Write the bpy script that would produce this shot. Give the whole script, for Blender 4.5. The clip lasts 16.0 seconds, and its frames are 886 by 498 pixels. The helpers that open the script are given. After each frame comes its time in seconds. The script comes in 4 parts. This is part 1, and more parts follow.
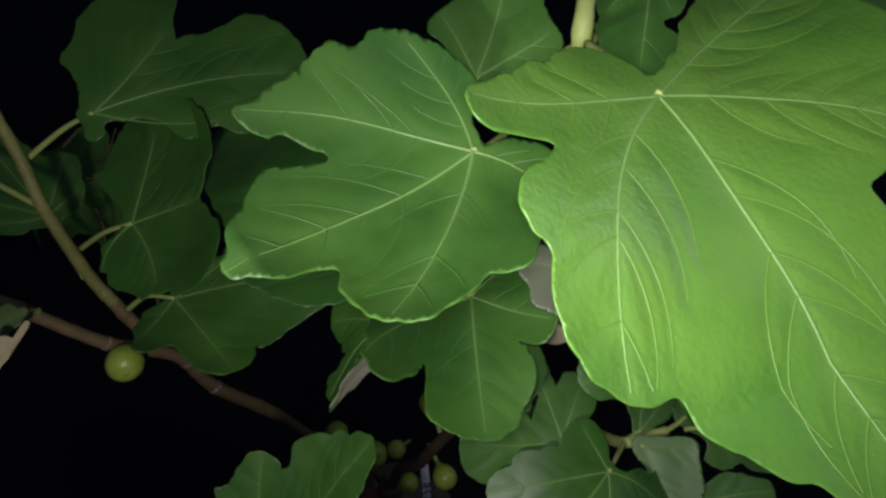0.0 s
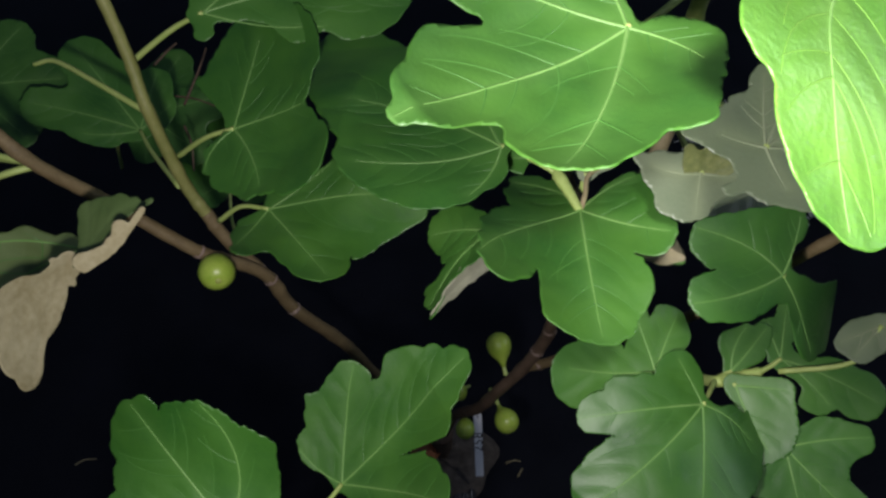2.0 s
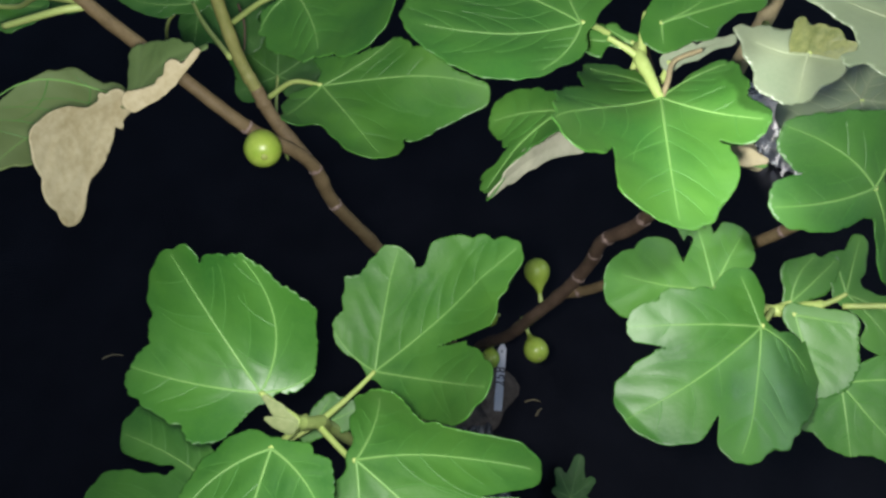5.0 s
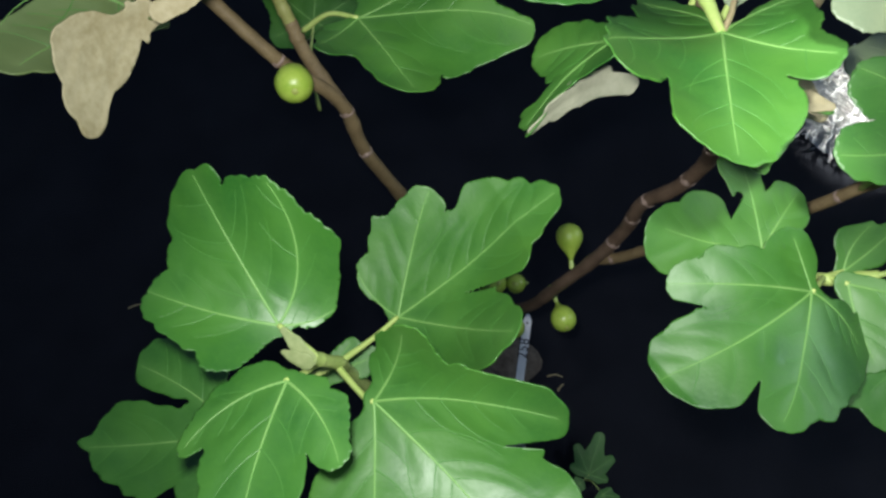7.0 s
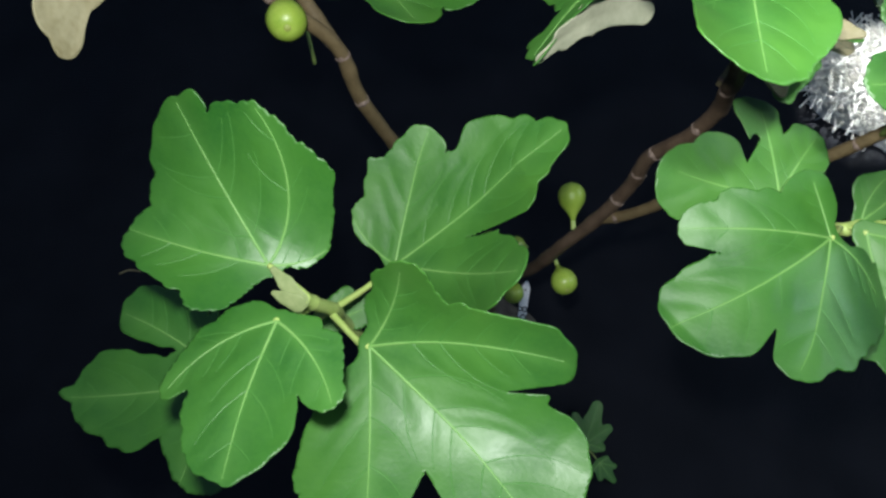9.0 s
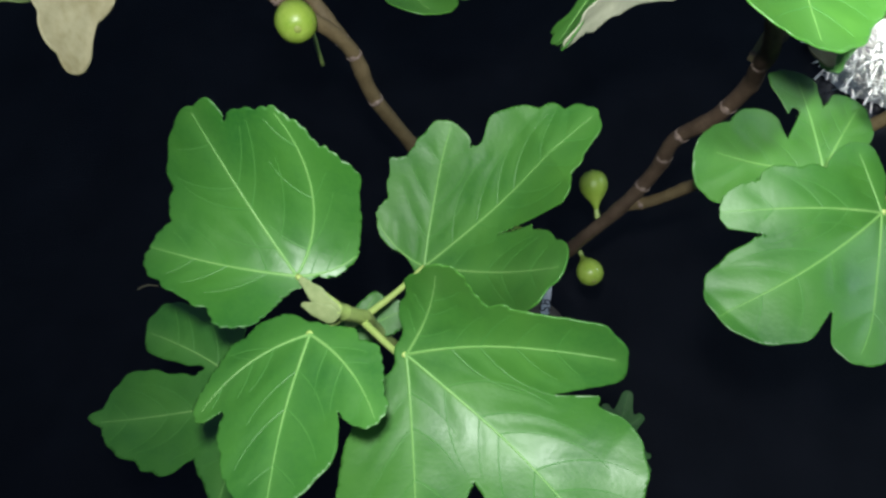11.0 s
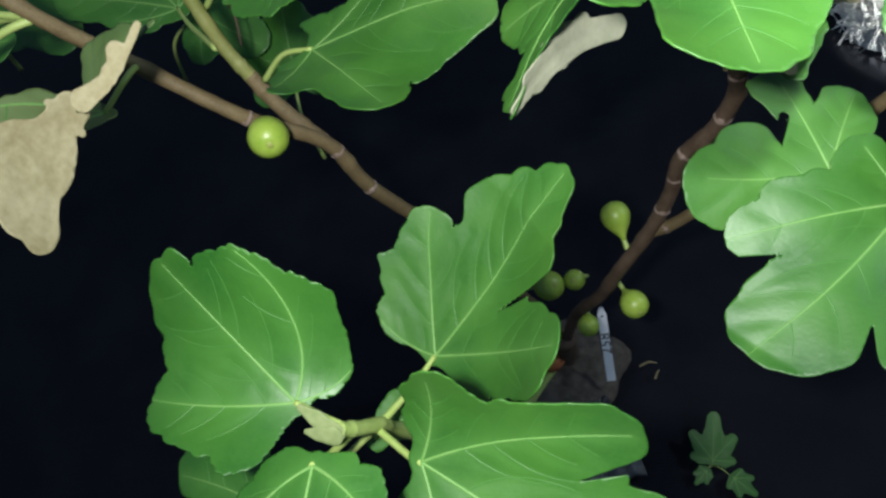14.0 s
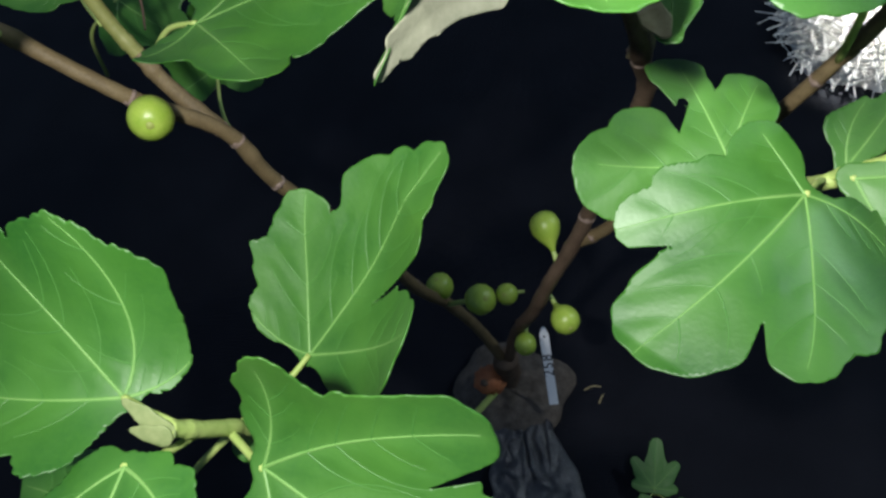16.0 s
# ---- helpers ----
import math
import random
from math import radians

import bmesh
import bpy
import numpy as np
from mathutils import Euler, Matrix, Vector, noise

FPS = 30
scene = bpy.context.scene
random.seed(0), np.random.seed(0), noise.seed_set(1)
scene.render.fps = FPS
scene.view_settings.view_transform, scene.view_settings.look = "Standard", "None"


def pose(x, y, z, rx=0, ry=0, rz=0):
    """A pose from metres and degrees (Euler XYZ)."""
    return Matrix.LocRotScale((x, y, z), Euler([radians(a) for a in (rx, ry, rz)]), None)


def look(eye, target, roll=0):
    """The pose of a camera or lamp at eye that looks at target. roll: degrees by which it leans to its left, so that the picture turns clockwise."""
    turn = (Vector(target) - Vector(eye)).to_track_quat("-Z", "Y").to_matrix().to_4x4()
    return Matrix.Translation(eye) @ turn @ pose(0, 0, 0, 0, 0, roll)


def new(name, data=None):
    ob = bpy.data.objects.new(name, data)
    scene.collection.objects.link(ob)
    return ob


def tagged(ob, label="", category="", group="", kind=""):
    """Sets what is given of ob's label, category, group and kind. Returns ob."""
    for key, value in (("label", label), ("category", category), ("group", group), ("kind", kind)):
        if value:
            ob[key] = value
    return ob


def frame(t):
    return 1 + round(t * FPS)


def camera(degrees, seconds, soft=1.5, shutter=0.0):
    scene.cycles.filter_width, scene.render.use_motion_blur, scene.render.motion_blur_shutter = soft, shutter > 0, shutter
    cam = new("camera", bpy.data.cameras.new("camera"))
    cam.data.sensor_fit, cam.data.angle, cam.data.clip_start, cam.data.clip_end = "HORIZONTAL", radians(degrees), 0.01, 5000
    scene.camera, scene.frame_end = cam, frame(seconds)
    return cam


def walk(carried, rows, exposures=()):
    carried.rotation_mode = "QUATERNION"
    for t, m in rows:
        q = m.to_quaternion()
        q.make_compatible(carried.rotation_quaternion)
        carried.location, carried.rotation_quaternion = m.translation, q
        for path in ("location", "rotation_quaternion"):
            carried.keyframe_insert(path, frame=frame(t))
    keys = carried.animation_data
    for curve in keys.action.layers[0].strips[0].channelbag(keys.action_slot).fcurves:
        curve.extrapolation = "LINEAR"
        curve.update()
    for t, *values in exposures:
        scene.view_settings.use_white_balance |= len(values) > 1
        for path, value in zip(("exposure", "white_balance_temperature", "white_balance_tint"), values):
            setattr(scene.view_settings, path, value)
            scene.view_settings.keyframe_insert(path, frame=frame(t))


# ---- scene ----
cam = camera(67.6, 16.0, soft=2.7)
METRES, EYE, TILT, LEAN, TURN = 0.42, 1.42, -50.0, 0.0, 0.0
ROWS = [
    (0.0, 0.0, 0.0, 0.0, 0.0, 0.0, -0.0),
    (0.5, -0.0227, 0.0015, -0.02, 0.01, -0.27, -0.79),
    (1.0, -0.0552, -0.0028, -0.0454, 0.86, -0.87, -1.79),
    (1.5, -0.0952, -0.0039, -0.0707, 2.09, -1.78, -2.45),
    (2.0, -0.1153, 0.0156, -0.1129, 3.36, -2.35, -2.94),
    (2.5, -0.1249, 0.035, -0.1484, 3.64, -2.42, -3.91),
    (3.0, -0.131, 0.0471, -0.1603, 3.89, -3.27, -4.95),
    (3.5, -0.1373, 0.0634, -0.1732, 3.93, -3.87, -5.76),
    (4.0, -0.1433, 0.0675, -0.1958, 4.08, -4.18, -6.54),
    (4.5, -0.1504, 0.0687, -0.2192, 4.65, -5.21, -7.39),
    (5.0, -0.1578, 0.0655, -0.2477, 6.03, -6.43, -8.27),
    (7.5, -0.1576, 0.135, -0.3396, 8.92, -8.73, -11.24),
    (8.0, -0.1627, 0.1527, -0.3614, 8.1, -8.98, -11.66),
    (8.5, -0.1556, 0.1536, -0.3825, 8.39, -9.83, -11.78),
    (11.0, -0.1939, 0.2, -0.396, 8.91, -10.79, -8.06),
    (11.5, -0.2064, 0.2141, -0.3719, 9.19, -10.85, -6.33),
    (12.0, -0.2206, 0.2264, -0.3326, 9.54, -10.3, -3.97),
    (12.5, -0.2167, 0.2396, -0.3142, 10.58, -9.04, -1.31),
    (13.0, -0.176, 0.2472, -0.3153, 11.97, -7.85, 2.01),
    (13.5, -0.1176, 0.2583, -0.3247, 12.74, -7.23, 4.05),
    (14.0, -0.0962, 0.264, -0.3333, 12.51, -7.04, 4.77),
    (14.5, -0.0653, 0.2668, -0.3475, 11.36, -6.14, 4.97),
    (15.0, -0.0263, 0.2875, -0.3609, 11.12, -5.24, 4.42),
    (15.5, -0.0023, 0.3135, -0.3867, 10.81, -4.65, 3.67),
    (16.0, 0.0219, 0.3701, -0.4115, 10.48, -4.65, 3.02),
]
walk(cam, [(t, pose(0, 0, EYE, TILT, LEAN, TURN) @ pose(METRES * x, METRES * y, METRES * z, 90 + pitch, roll, yaw)) for t, x, y, z, yaw, pitch, roll in ROWS],
     [(0.0, -2.05, 6500, 22), (1.0, -1.75, 6500, 20), (2.0, -0.95, 6500, 17), (3.5, -0.3, 6450, 15), (5.0, 0.05, 6400, 13), (8.5, 0.05, 6250, 5), (12.5, 0.1, 6150, 4), (16.0, 0.2, 6400, 8)])

# ---- light: a hand torch held over the plant at night, a faint glow of sky ----
world = bpy.data.worlds.new("night")
world.use_nodes = True
scene.world = world
world.node_tree.nodes["Background"].inputs[0].default_value = (0.42, 0.62, 1.0, 1)
world.node_tree.nodes["Background"].inputs[1].default_value = 0.15

# the torch is carried down along the plant: a narrow beam where it starts, over the nearest leaves, a wide one where it ends
for at, aim, watts, cone in (((-0.005, 0.01, 1.42), (0.09, 0.20, 1.24), 21.0, 80), ((-0.09, -0.045, 1.30), (-0.02, 0.30, 0.97), 17.5, 178)):
    torch = new("torch_light", bpy.data.lights.new("torch_light", "SPOT"))
    torch.data.energy, torch.data.color, torch.data.shadow_soft_size = watts, (1.0, 0.98, 0.95), 0.015
    torch.data.spot_size, torch.data.spot_blend = radians(cone), 1.0
    torch.matrix_world = look(at, aim)

# added fill spot behind the plant, unseen; stands in for torchlight on the straw
straw_fill = new("straw_fill_light", bpy.data.lights.new("straw_fill_light", "SPOT"))
straw_fill.data.energy, straw_fill.data.color, straw_fill.data.shadow_soft_size = 6800.0, (0.95, 0.97, 1.0), 0.06
straw_fill.data.spot_size, straw_fill.data.spot_blend = radians(4.8), 0.6
straw_fill.matrix_world = look((1.9, 3.6, 2.4), (0.76, 1.40, 0.0))

# a dim cool porch lamp beside the plant, whose sheen lies on the leaves that face it
porch = new("porch_light", bpy.data.lights.new("porch_light", "POINT"))
porch.data.energy, porch.data.color, porch.data.shadow_soft_size = 62.0, (0.80, 0.92, 1.0), 0.14
porch.location = (2.1, 1.0, 2.25)


# ---- materials ----
def material(name, rough=0.6, spec=0.5):
    m = bpy.data.materials.new(name)
    m.use_nodes = True
    b = m.node_tree.nodes["Principled BSDF"]
    b.inputs["Roughness"].default_value = rough
    b.inputs["Specular IOR Level"].default_value = spec
    return m, m.node_tree.nodes, m.node_tree.links, b


def noise_node(n, l, coords, scale, detail=4.0, rough=0.55):
    t = n.new("ShaderNodeTexNoise")
    t.inputs["Scale"].default_value, t.inputs["Detail"].default_value, t.inputs["Roughness"].default_value = scale, detail, rough
    l.new(coords, t.inputs["Vector"])
    return t


def ramp(n, l, fac, stops):
    r = n.new("ShaderNodeValToRGB")
    while len(r.color_ramp.elements) < len(stops):
        r.color_ramp.elements.new(0.5)
    for e, (p, c) in zip(r.color_ramp.elements, stops):
        e.position, e.color = p, (*c, 1)
    l.new(fac, r.inputs[0])
    return r.outputs[0]


def mix(n, l, fac, a, b, kind="MIX"):
    m = n.new("ShaderNodeMix")
    m.data_type, m.blend_type = "RGBA", kind
    for i, v in ((0, fac), (6, a), (7, b)):
        if isinstance(v, (int, float)):
            m.inputs[i].default_value = v
        elif isinstance(v, tuple):
            m.inputs[i].default_value = (*v, 1)
        else:
            l.new(v, m.inputs[i])
    return m.outputs[2]


def bump(n, l, b, height, strength, distance, normal=None):
    k = n.new("ShaderNodeBump")
    k.inputs["Strength"].default_value, k.inputs["Distance"].default_value = strength, distance
    l.new(height, k.inputs["Height"])
    if normal:
        l.new(normal, k.inputs["Normal"])
    l.new(k.outputs[0], b.inputs["Normal"])
    return k.outputs[0]


def simple(name, c1, c2, scale, rough, spec=0.5, relief=0.0, fine=8.0, metal=0.0):
    """Two colours in noise at two scales, with relief in metres."""
    m, n, l, b = material(name, rough, spec)
    co = n.new("ShaderNodeTexCoord").outputs["Object"]
    a, f = noise_node(n, l, co, scale), noise_node(n, l, co, scale * fine)
    big = ramp(n, l, a.outputs[0], ((0.3, c1), (0.7, c2)))
    l.new(mix(n, l, 0.35, big, ramp(n, l, f.outputs[0], ((0.3, c1), (0.7, c2)))), b.inputs["Base Color"])
    b.inputs["Metallic"].default_value = metal
    if relief:
        bump(n, l, b, f.outputs[0], 0.8, relief)
    return m


def leaf_green(name, dark, lit, young, rough, net=1.0):
    """Fig leaf, upper side: waxy, paler along the veins, with fine netting and mottling."""
    m, n, l, b = material(name, rough, 0.58)
    co = n.new("ShaderNodeTexCoord").outputs["Object"]
    at = n.new("ShaderNodeAttribute")
    at.attribute_name = "vein"
    a, f = noise_node(n, l, co, 15, 3.0), noise_node(n, l, co, 420, 3.0)
    col = ramp(n, l, a.outputs[0], ((0.3, dark), (0.72, lit)))
    col = mix(n, l, ramp(n, l, f.outputs[0], ((0.35, (0, 0, 0)), (0.75, (0.35, 0.35, 0.35)))), col, lit)
    col = mix(n, l, ramp(n, l, at.outputs["Fac"], ((0.0, (0, 0, 0)), (1.0, (0.55, 0.55, 0.55)))), col, young)
    o = n.new("ShaderNodeObjectInfo")
    tint = ramp(n, l, o.outputs["Random"], ((0.0, (0.86, 0.94, 0.80)), (1.0, (1.12, 1.06, 1.1))))
    l.new(mix(n, l, 1.0, col, tint, "MULTIPLY"), b.inputs["Base Color"])
    v = n.new("ShaderNodeTexVoronoi")
    v.inputs["Scale"].default_value = 260
    v.feature = "DISTANCE_TO_EDGE"
    l.new(co, v.inputs["Vector"])
    k = bump(n, l, b, noise_node(n, l, co, 24, 1.0).outputs[0], 0.34, 0.006)
    k = bump(n, l, b, v.outputs["Distance"], 0.12 * net, 0.0005 * net, k)
    bump(n, l, b, noise_node(n, l, co, 320, 3.0).outputs[0], 0.22 * net ** 2, 0.0006, k)
    r = n.new("ShaderNodeMapRange")
    r.inputs["To Min"].default_value, r.inputs["To Max"].default_value = rough - 0.08, rough + 0.12
    l.new(noise_node(n, l, co, 45).outputs[0], r.inputs["Value"])
    l.new(r.outputs[0], b.inputs["Roughness"])
    return m


GREEN = leaf_green("leaf_green", (0.016, 0.084, 0.011), (0.049, 0.150, 0.018), (0.078, 0.20, 0.040), 0.46)
LIME = leaf_green("leaf_lime", (0.044, 0.155, 0.017), (0.086, 0.218, 0.025), (0.12, 0.285, 0.05), 0.37, 1.6)
DULL = leaf_green("leaf_dull", (0.080, 0.115, 0.066), (0.130, 0.163, 0.100), (0.20, 0.25, 0.14), 0.42)
MOTTLED = simple("leaf_mottled", (0.055, 0.08, 0.022), (0.15, 0.165, 0.055), 220, 0.5, 0.5, 0.0006, 3.0)
OLIVE = leaf_green("leaf_olive", (0.044, 0.086, 0.022), (0.092, 0.135, 0.042), (0.13, 0.19, 0.07), 0.5)
UNDER = simple("leaf_underside", (0.19, 0.24, 0.15), (0.26, 0.30, 0.20), 60, 0.85, 0.2, 0.0003)
PALE = simple("leaf_underside_pale", (0.23, 0.24, 0.165), (0.32, 0.32, 0.235), 45, 0.85, 0.2, 0.0003)
TAN = simple("leaf_underside_tan", (0.20, 0.172, 0.09), (0.34, 0.312, 0.20), 28, 0.85, 0.2, 0.0003)
VEIN = simple("vein_pale", (0.105, 0.245, 0.055), (0.165, 0.31, 0.085), 90, 0.5, 0.4)
FAINT = simple("vein_faint", (0.040, 0.140, 0.024), (0.064, 0.178, 0.034), 90, 0.45, 0.4)
VEIN_DULL = simple("vein_grey_green", (0.15, 0.19, 0.105), (0.215, 0.25, 0.155), 90, 0.55, 0.4)
FAINT_LIME = simple("vein_faint_lime", (0.085, 0.205, 0.028), (0.110, 0.238, 0.036), 90, 0.45, 0.4)
BUD = simple("bud_pale", (0.15, 0.20, 0.075), (0.25, 0.29, 0.13), 160, 0.6, 0.3, 0.0004)
STALK = simple("stalk_pale_green", (0.27, 0.38, 0.09), (0.38, 0.46, 0.15), 70, 0.5, 0.4, 0.0002)
TWIG = simple("shoot_tan", (0.20, 0.165, 0.085), (0.32, 0.27, 0.15), 50, 0.6, 0.35, 0.0004)
SHOOT = simple("shoot_green_brown", (0.145, 0.165, 0.042), (0.235, 0.235, 0.078), 30, 0.55, 0.4, 0.0004)
LIMB = simple("bark_olive", (0.095, 0.068, 0.032), (0.18, 0.135, 0.066), 55, 0.6, 0.4, 0.0006)
BARK = simple("bark_brown", (0.058, 0.036, 0.022), (0.125, 0.086, 0.056), 60, 0.65, 0.35, 0.0008)
SCAR = simple("scar_pale", (0.165, 0.115, 0.088), (0.27, 0.21, 0.175), 120, 0.7, 0.3, 0.0006)
FRUIT = simple("fig_skin", (0.21, 0.34, 0.03), (0.34, 0.45, 0.075), 90, 0.35, 0.5, 0.0002)
OSTIOLE = simple("fig_eye", (0.22, 0.30, 0.05), (0.33, 0.36, 0.09), 200, 0.6)
WOUND = simple("cut_wood_orange", (0.30, 0.085, 0.03), (0.52, 0.20, 0.08), 60, 0.6, 0.4, 0.001)
SOIL = simple("soil", (0.06, 0.048, 0.038), (0.19, 0.155, 0.125), 60, 0.9, 0.2, 0.004)
STRAW = simple("straw_bleached", (0.55, 0.52, 0.46), (0.85, 0.83, 0.78), 30, 0.75, 0.3, 0.0006)
LITTER = simple("straw_bed", (0.42, 0.39, 0.36), (0.82, 0.80, 0.78), 14, 0.85, 0.2, 0.004, 9.0)
TAGMAT = simple("white_plastic", (0.74, 0.76, 0.78), (0.84, 0.85, 0.86), 60, 0.45, 0.5)
INK = simple("pencil_grey", (0.012, 0.012, 0.015), (0.03, 0.03, 0.035), 300, 0.7)


def cloth_material():
    """Black woven weed cloth: fine ribs both ways, dusty patches."""
    m, n, l, b = material("weed_cloth", 0.6, 0.16)
    co = n.new("ShaderNodeTexCoord").outputs["Object"]
    wv = []
    for axis in ("X", "Y"):
        w = n.new("ShaderNodeTexWave")
        w.bands_direction = axis
        w.inputs["Scale"].default_value, w.inputs["Distortion"].default_value, w.inputs["Detail"].default_value = 130, 1.2, 2
        l.new(co, w.inputs["Vector"])
        wv.append(w.outputs["Fac"])
    rib = n.new("ShaderNodeMath")
    rib.operation = "MULTIPLY"
    l.new(wv[0], rib.inputs[0])
    l.new(wv[1], rib.inputs[1])
    dust = noise_node(n, l, co, 7, 6)
    col = ramp(n, l, dust.outputs[0], ((0.35, (0.004, 0.0048, 0.009)), (0.75, (0.009, 0.0100, 0.016))))
    l.new(mix(n, l, ramp(n, l, noise_node(n, l, co, 500, 2).outputs[0], ((0.66, (0, 0, 0)), (0.78, (1, 1, 1)))), col, (0.05, 0.05, 0.055)), b.inputs["Base Color"])
    bump(n, l, b, rib.outputs[0], 0.9, 0.0012)
    return m


def sheet_material():
    """Wet-looking black plastic tape weave: dark, glints painted as fine pale streaks with relief."""
    m, n, l, b = material("crumpled_plastic", 0.30, 0.9)
    co = n.new("ShaderNodeTexCoord").outputs["Object"]
    mp = n.new("ShaderNodeMapping")
    mp.inputs["Rotation"].default_value, mp.inputs["Scale"].default_value = (0, 0, 0.5), (1.0, 0.12, 1.0)
    l.new(co, mp.inputs["Vector"])
    glint_streak, dirt = noise_node(n, l, mp.outputs[0], 900, 3), noise_node(n, l, co, 40, 5)
    col = ramp(n, l, dirt.outputs[0], ((0.35, (0.006, 0.006, 0.008)), (0.75, (0.035, 0.034, 0.038))))
    l.new(mix(n, l, ramp(n, l, glint_streak.outputs[0], ((0.60, (0, 0, 0)), (0.72, (1, 1, 1)))), col, (0.17, 0.17, 0.19)), b.inputs["Base Color"])
    k = bump(n, l, b, dirt.outputs[0], 0.7, 0.006)
    bump(n, l, b, glint_streak.outputs[0], 0.8, 0.0015, k)
    return m


CRUMPLE = sheet_material()
CLOTH = cloth_material()


# ---- building helpers ----
def mesh(name, verts, faces, mats, smooth=True):
    me = bpy.data.meshes.new(name)
    me.from_pydata([tuple(map(float, v)) for v in verts], [], [tuple(map(int, f)) for f in faces])
    for m in (mats if isinstance(mats, (list, tuple)) else [mats]):
        me.materials.append(m)
    me.polygons.foreach_set("use_smooth", [smooth] * len(me.polygons))
    me.update()
    return me


def part(name, me, parent, label=""):
    ob = new(name, me)
    ob.parent = parent
    return tagged(ob, label) if label else ob


def curve_points(points, steps):
    """A smooth line through a few points (Catmull-Rom)."""
    p = [np.array(q, float) for q in points]
    p = [2 * p[0] - p[1]] + p + [2 * p[-1] - p[-2]]
    out = []
    for i in range(1, len(p) - 2):
        for s in range(steps):
            t = s / steps
            a, b, c, d = p[i - 1:i + 3]
            out.append(0.5 * (2 * b + (c - a) * t + (2 * a - 5 * b + 4 * c - d) * t * t + (3 * b - a - 3 * c + d) * t ** 3))
    return np.array(out + [p[-2]])


def tube_mesh(name, line, radii, mats, sides=10, rough=0.0, seed=0):
    """A tapered, slightly uneven tube along a line, closed at both ends."""
    rnd = random.Random(seed)
    line = np.asarray(line, float)
    verts, faces = [], []
    side = None
    for i, q in enumerate(line):
        t = line[min(i + 1, len(line) - 1)] - line[max(i - 1, 0)]
        t = t / (np.linalg.norm(t) + 1e-12)
        if side is None:
            side = np.cross(t, (0.3, 0.2, 0.9))
        side = side - t * (side @ t)
        side = side / np.linalg.norm(side)
        up = np.cross(t, side)
        for j in range(sides):
            a = 2 * math.pi * j / sides
            r = radii[i] * (1 + rough * (rnd.random() - 0.5))
            verts.append(q + r * (math.cos(a) * side + math.sin(a) * up))
    for i in range(len(line) - 1):
        for j in range(sides):
            k = (j + 1) % sides
            faces.append((i * sides + j, i * sides + k, (i + 1) * sides + k, (i + 1) * sides + j))
    faces.append(tuple(range(sides - 1, -1, -1)))
    faces.append(tuple(range((len(line) - 1) * sides, len(line) * sides)))
    return mesh(name, verts, faces, mats)


def bulged(line, r0, r1, nodes=0, swell=0.13):
    """Radii from r0 to r1 with ring-like swellings at even steps."""
    s = np.linspace(0, 1, len(line))
    r = r0 + (r1 - r0) * s
    for i in range(nodes):
        r = r * (1 + swell * np.exp(-((s - (i + 0.5) / nodes) / (0.10 / nodes)) ** 2))
    return r


# ---- the fig leaf ----
def leaf_field(lobes, k):
    """Signed distance to the outline of a leaf of several blunt lobes that spread from the stalk; each lobe is
    (degrees from the middle, length, half width at mid length, half width near the tip, sideways bow)."""
    segs = []
    for a, l, m, r, b in lobes:
        ca, sa = math.cos(radians(a)), math.sin(radians(a))
        e = max(l - r, 0.55 * l)
        q1 = (ca * l * 0.5 - sa * b * l, sa * l * 0.5 + ca * b * l)
        segs += [((0, 0), 0.006, q1, m), (q1, m, (ca * e, sa * e), r)]

    def field(x, y):
        ds = []
        for (ax, ay), ra, (bx, by), rb in segs:
            dx, dy = bx - ax, by - ay
            t = np.clip(((x - ax) * dx + (y - ay) * dy) / (dx * dx + dy * dy), 0, 1)
            ds.append(np.hypot(x - ax - t * dx, y - ay - t * dy) - (ra + (rb - ra) * t))
        d = np.array(ds)
        low = d.min(0)
        return low - k * np.log(np.exp(-(d - low) / k).sum(0))
    return field


def vein_lines(paths, field, rnd):
    """Main veins, each (degrees, length, sideways bow), and side veins that leave them at a slant and stop short of the margin."""
    main, side = [], []
    for a, l, b in paths:
        ca, sa = math.cos(radians(a)), math.sin(radians(a))
        s = np.linspace(0, 0.95, 15)[:, None]
        bow = 4 * b * l * s * (1 - s)
        main.append(np.hstack([ca * l * s - sa * bow, sa * l * s + ca * bow]))
        count = max(3, int(l / 0.027))
        for i in range(count):
            f = 0.16 + 0.72 * (i + 0.5 * rnd.random()) / count
            at = np.array([np.interp(f, np.linspace(0, 0.95, 15), main[-1][:, j]) for j in (0, 1)])
            for hand in (-1, 1):
                ang = radians(a) + hand * radians(rnd.uniform(46, 60))
                pts = [at]
                for step in range(16):
                    q = pts[-1] + 0.0045 * np.array([math.cos(ang), math.sin(ang)])
                    ang -= hand * radians(4.2)
                    if field(q[:1], q[1:])[0] > -0.0035 or len(pts) * 0.0045 > 0.42 * l:
                        break
                    near = min((np.hypot(*(mv - q).T).min() for mv in main[:-1]), default=1)
                    if near < 0.004:
                        break
                    pts.append(q)
                if len(pts) > 3:
                    side.append(np.array(pts))
    return main, side


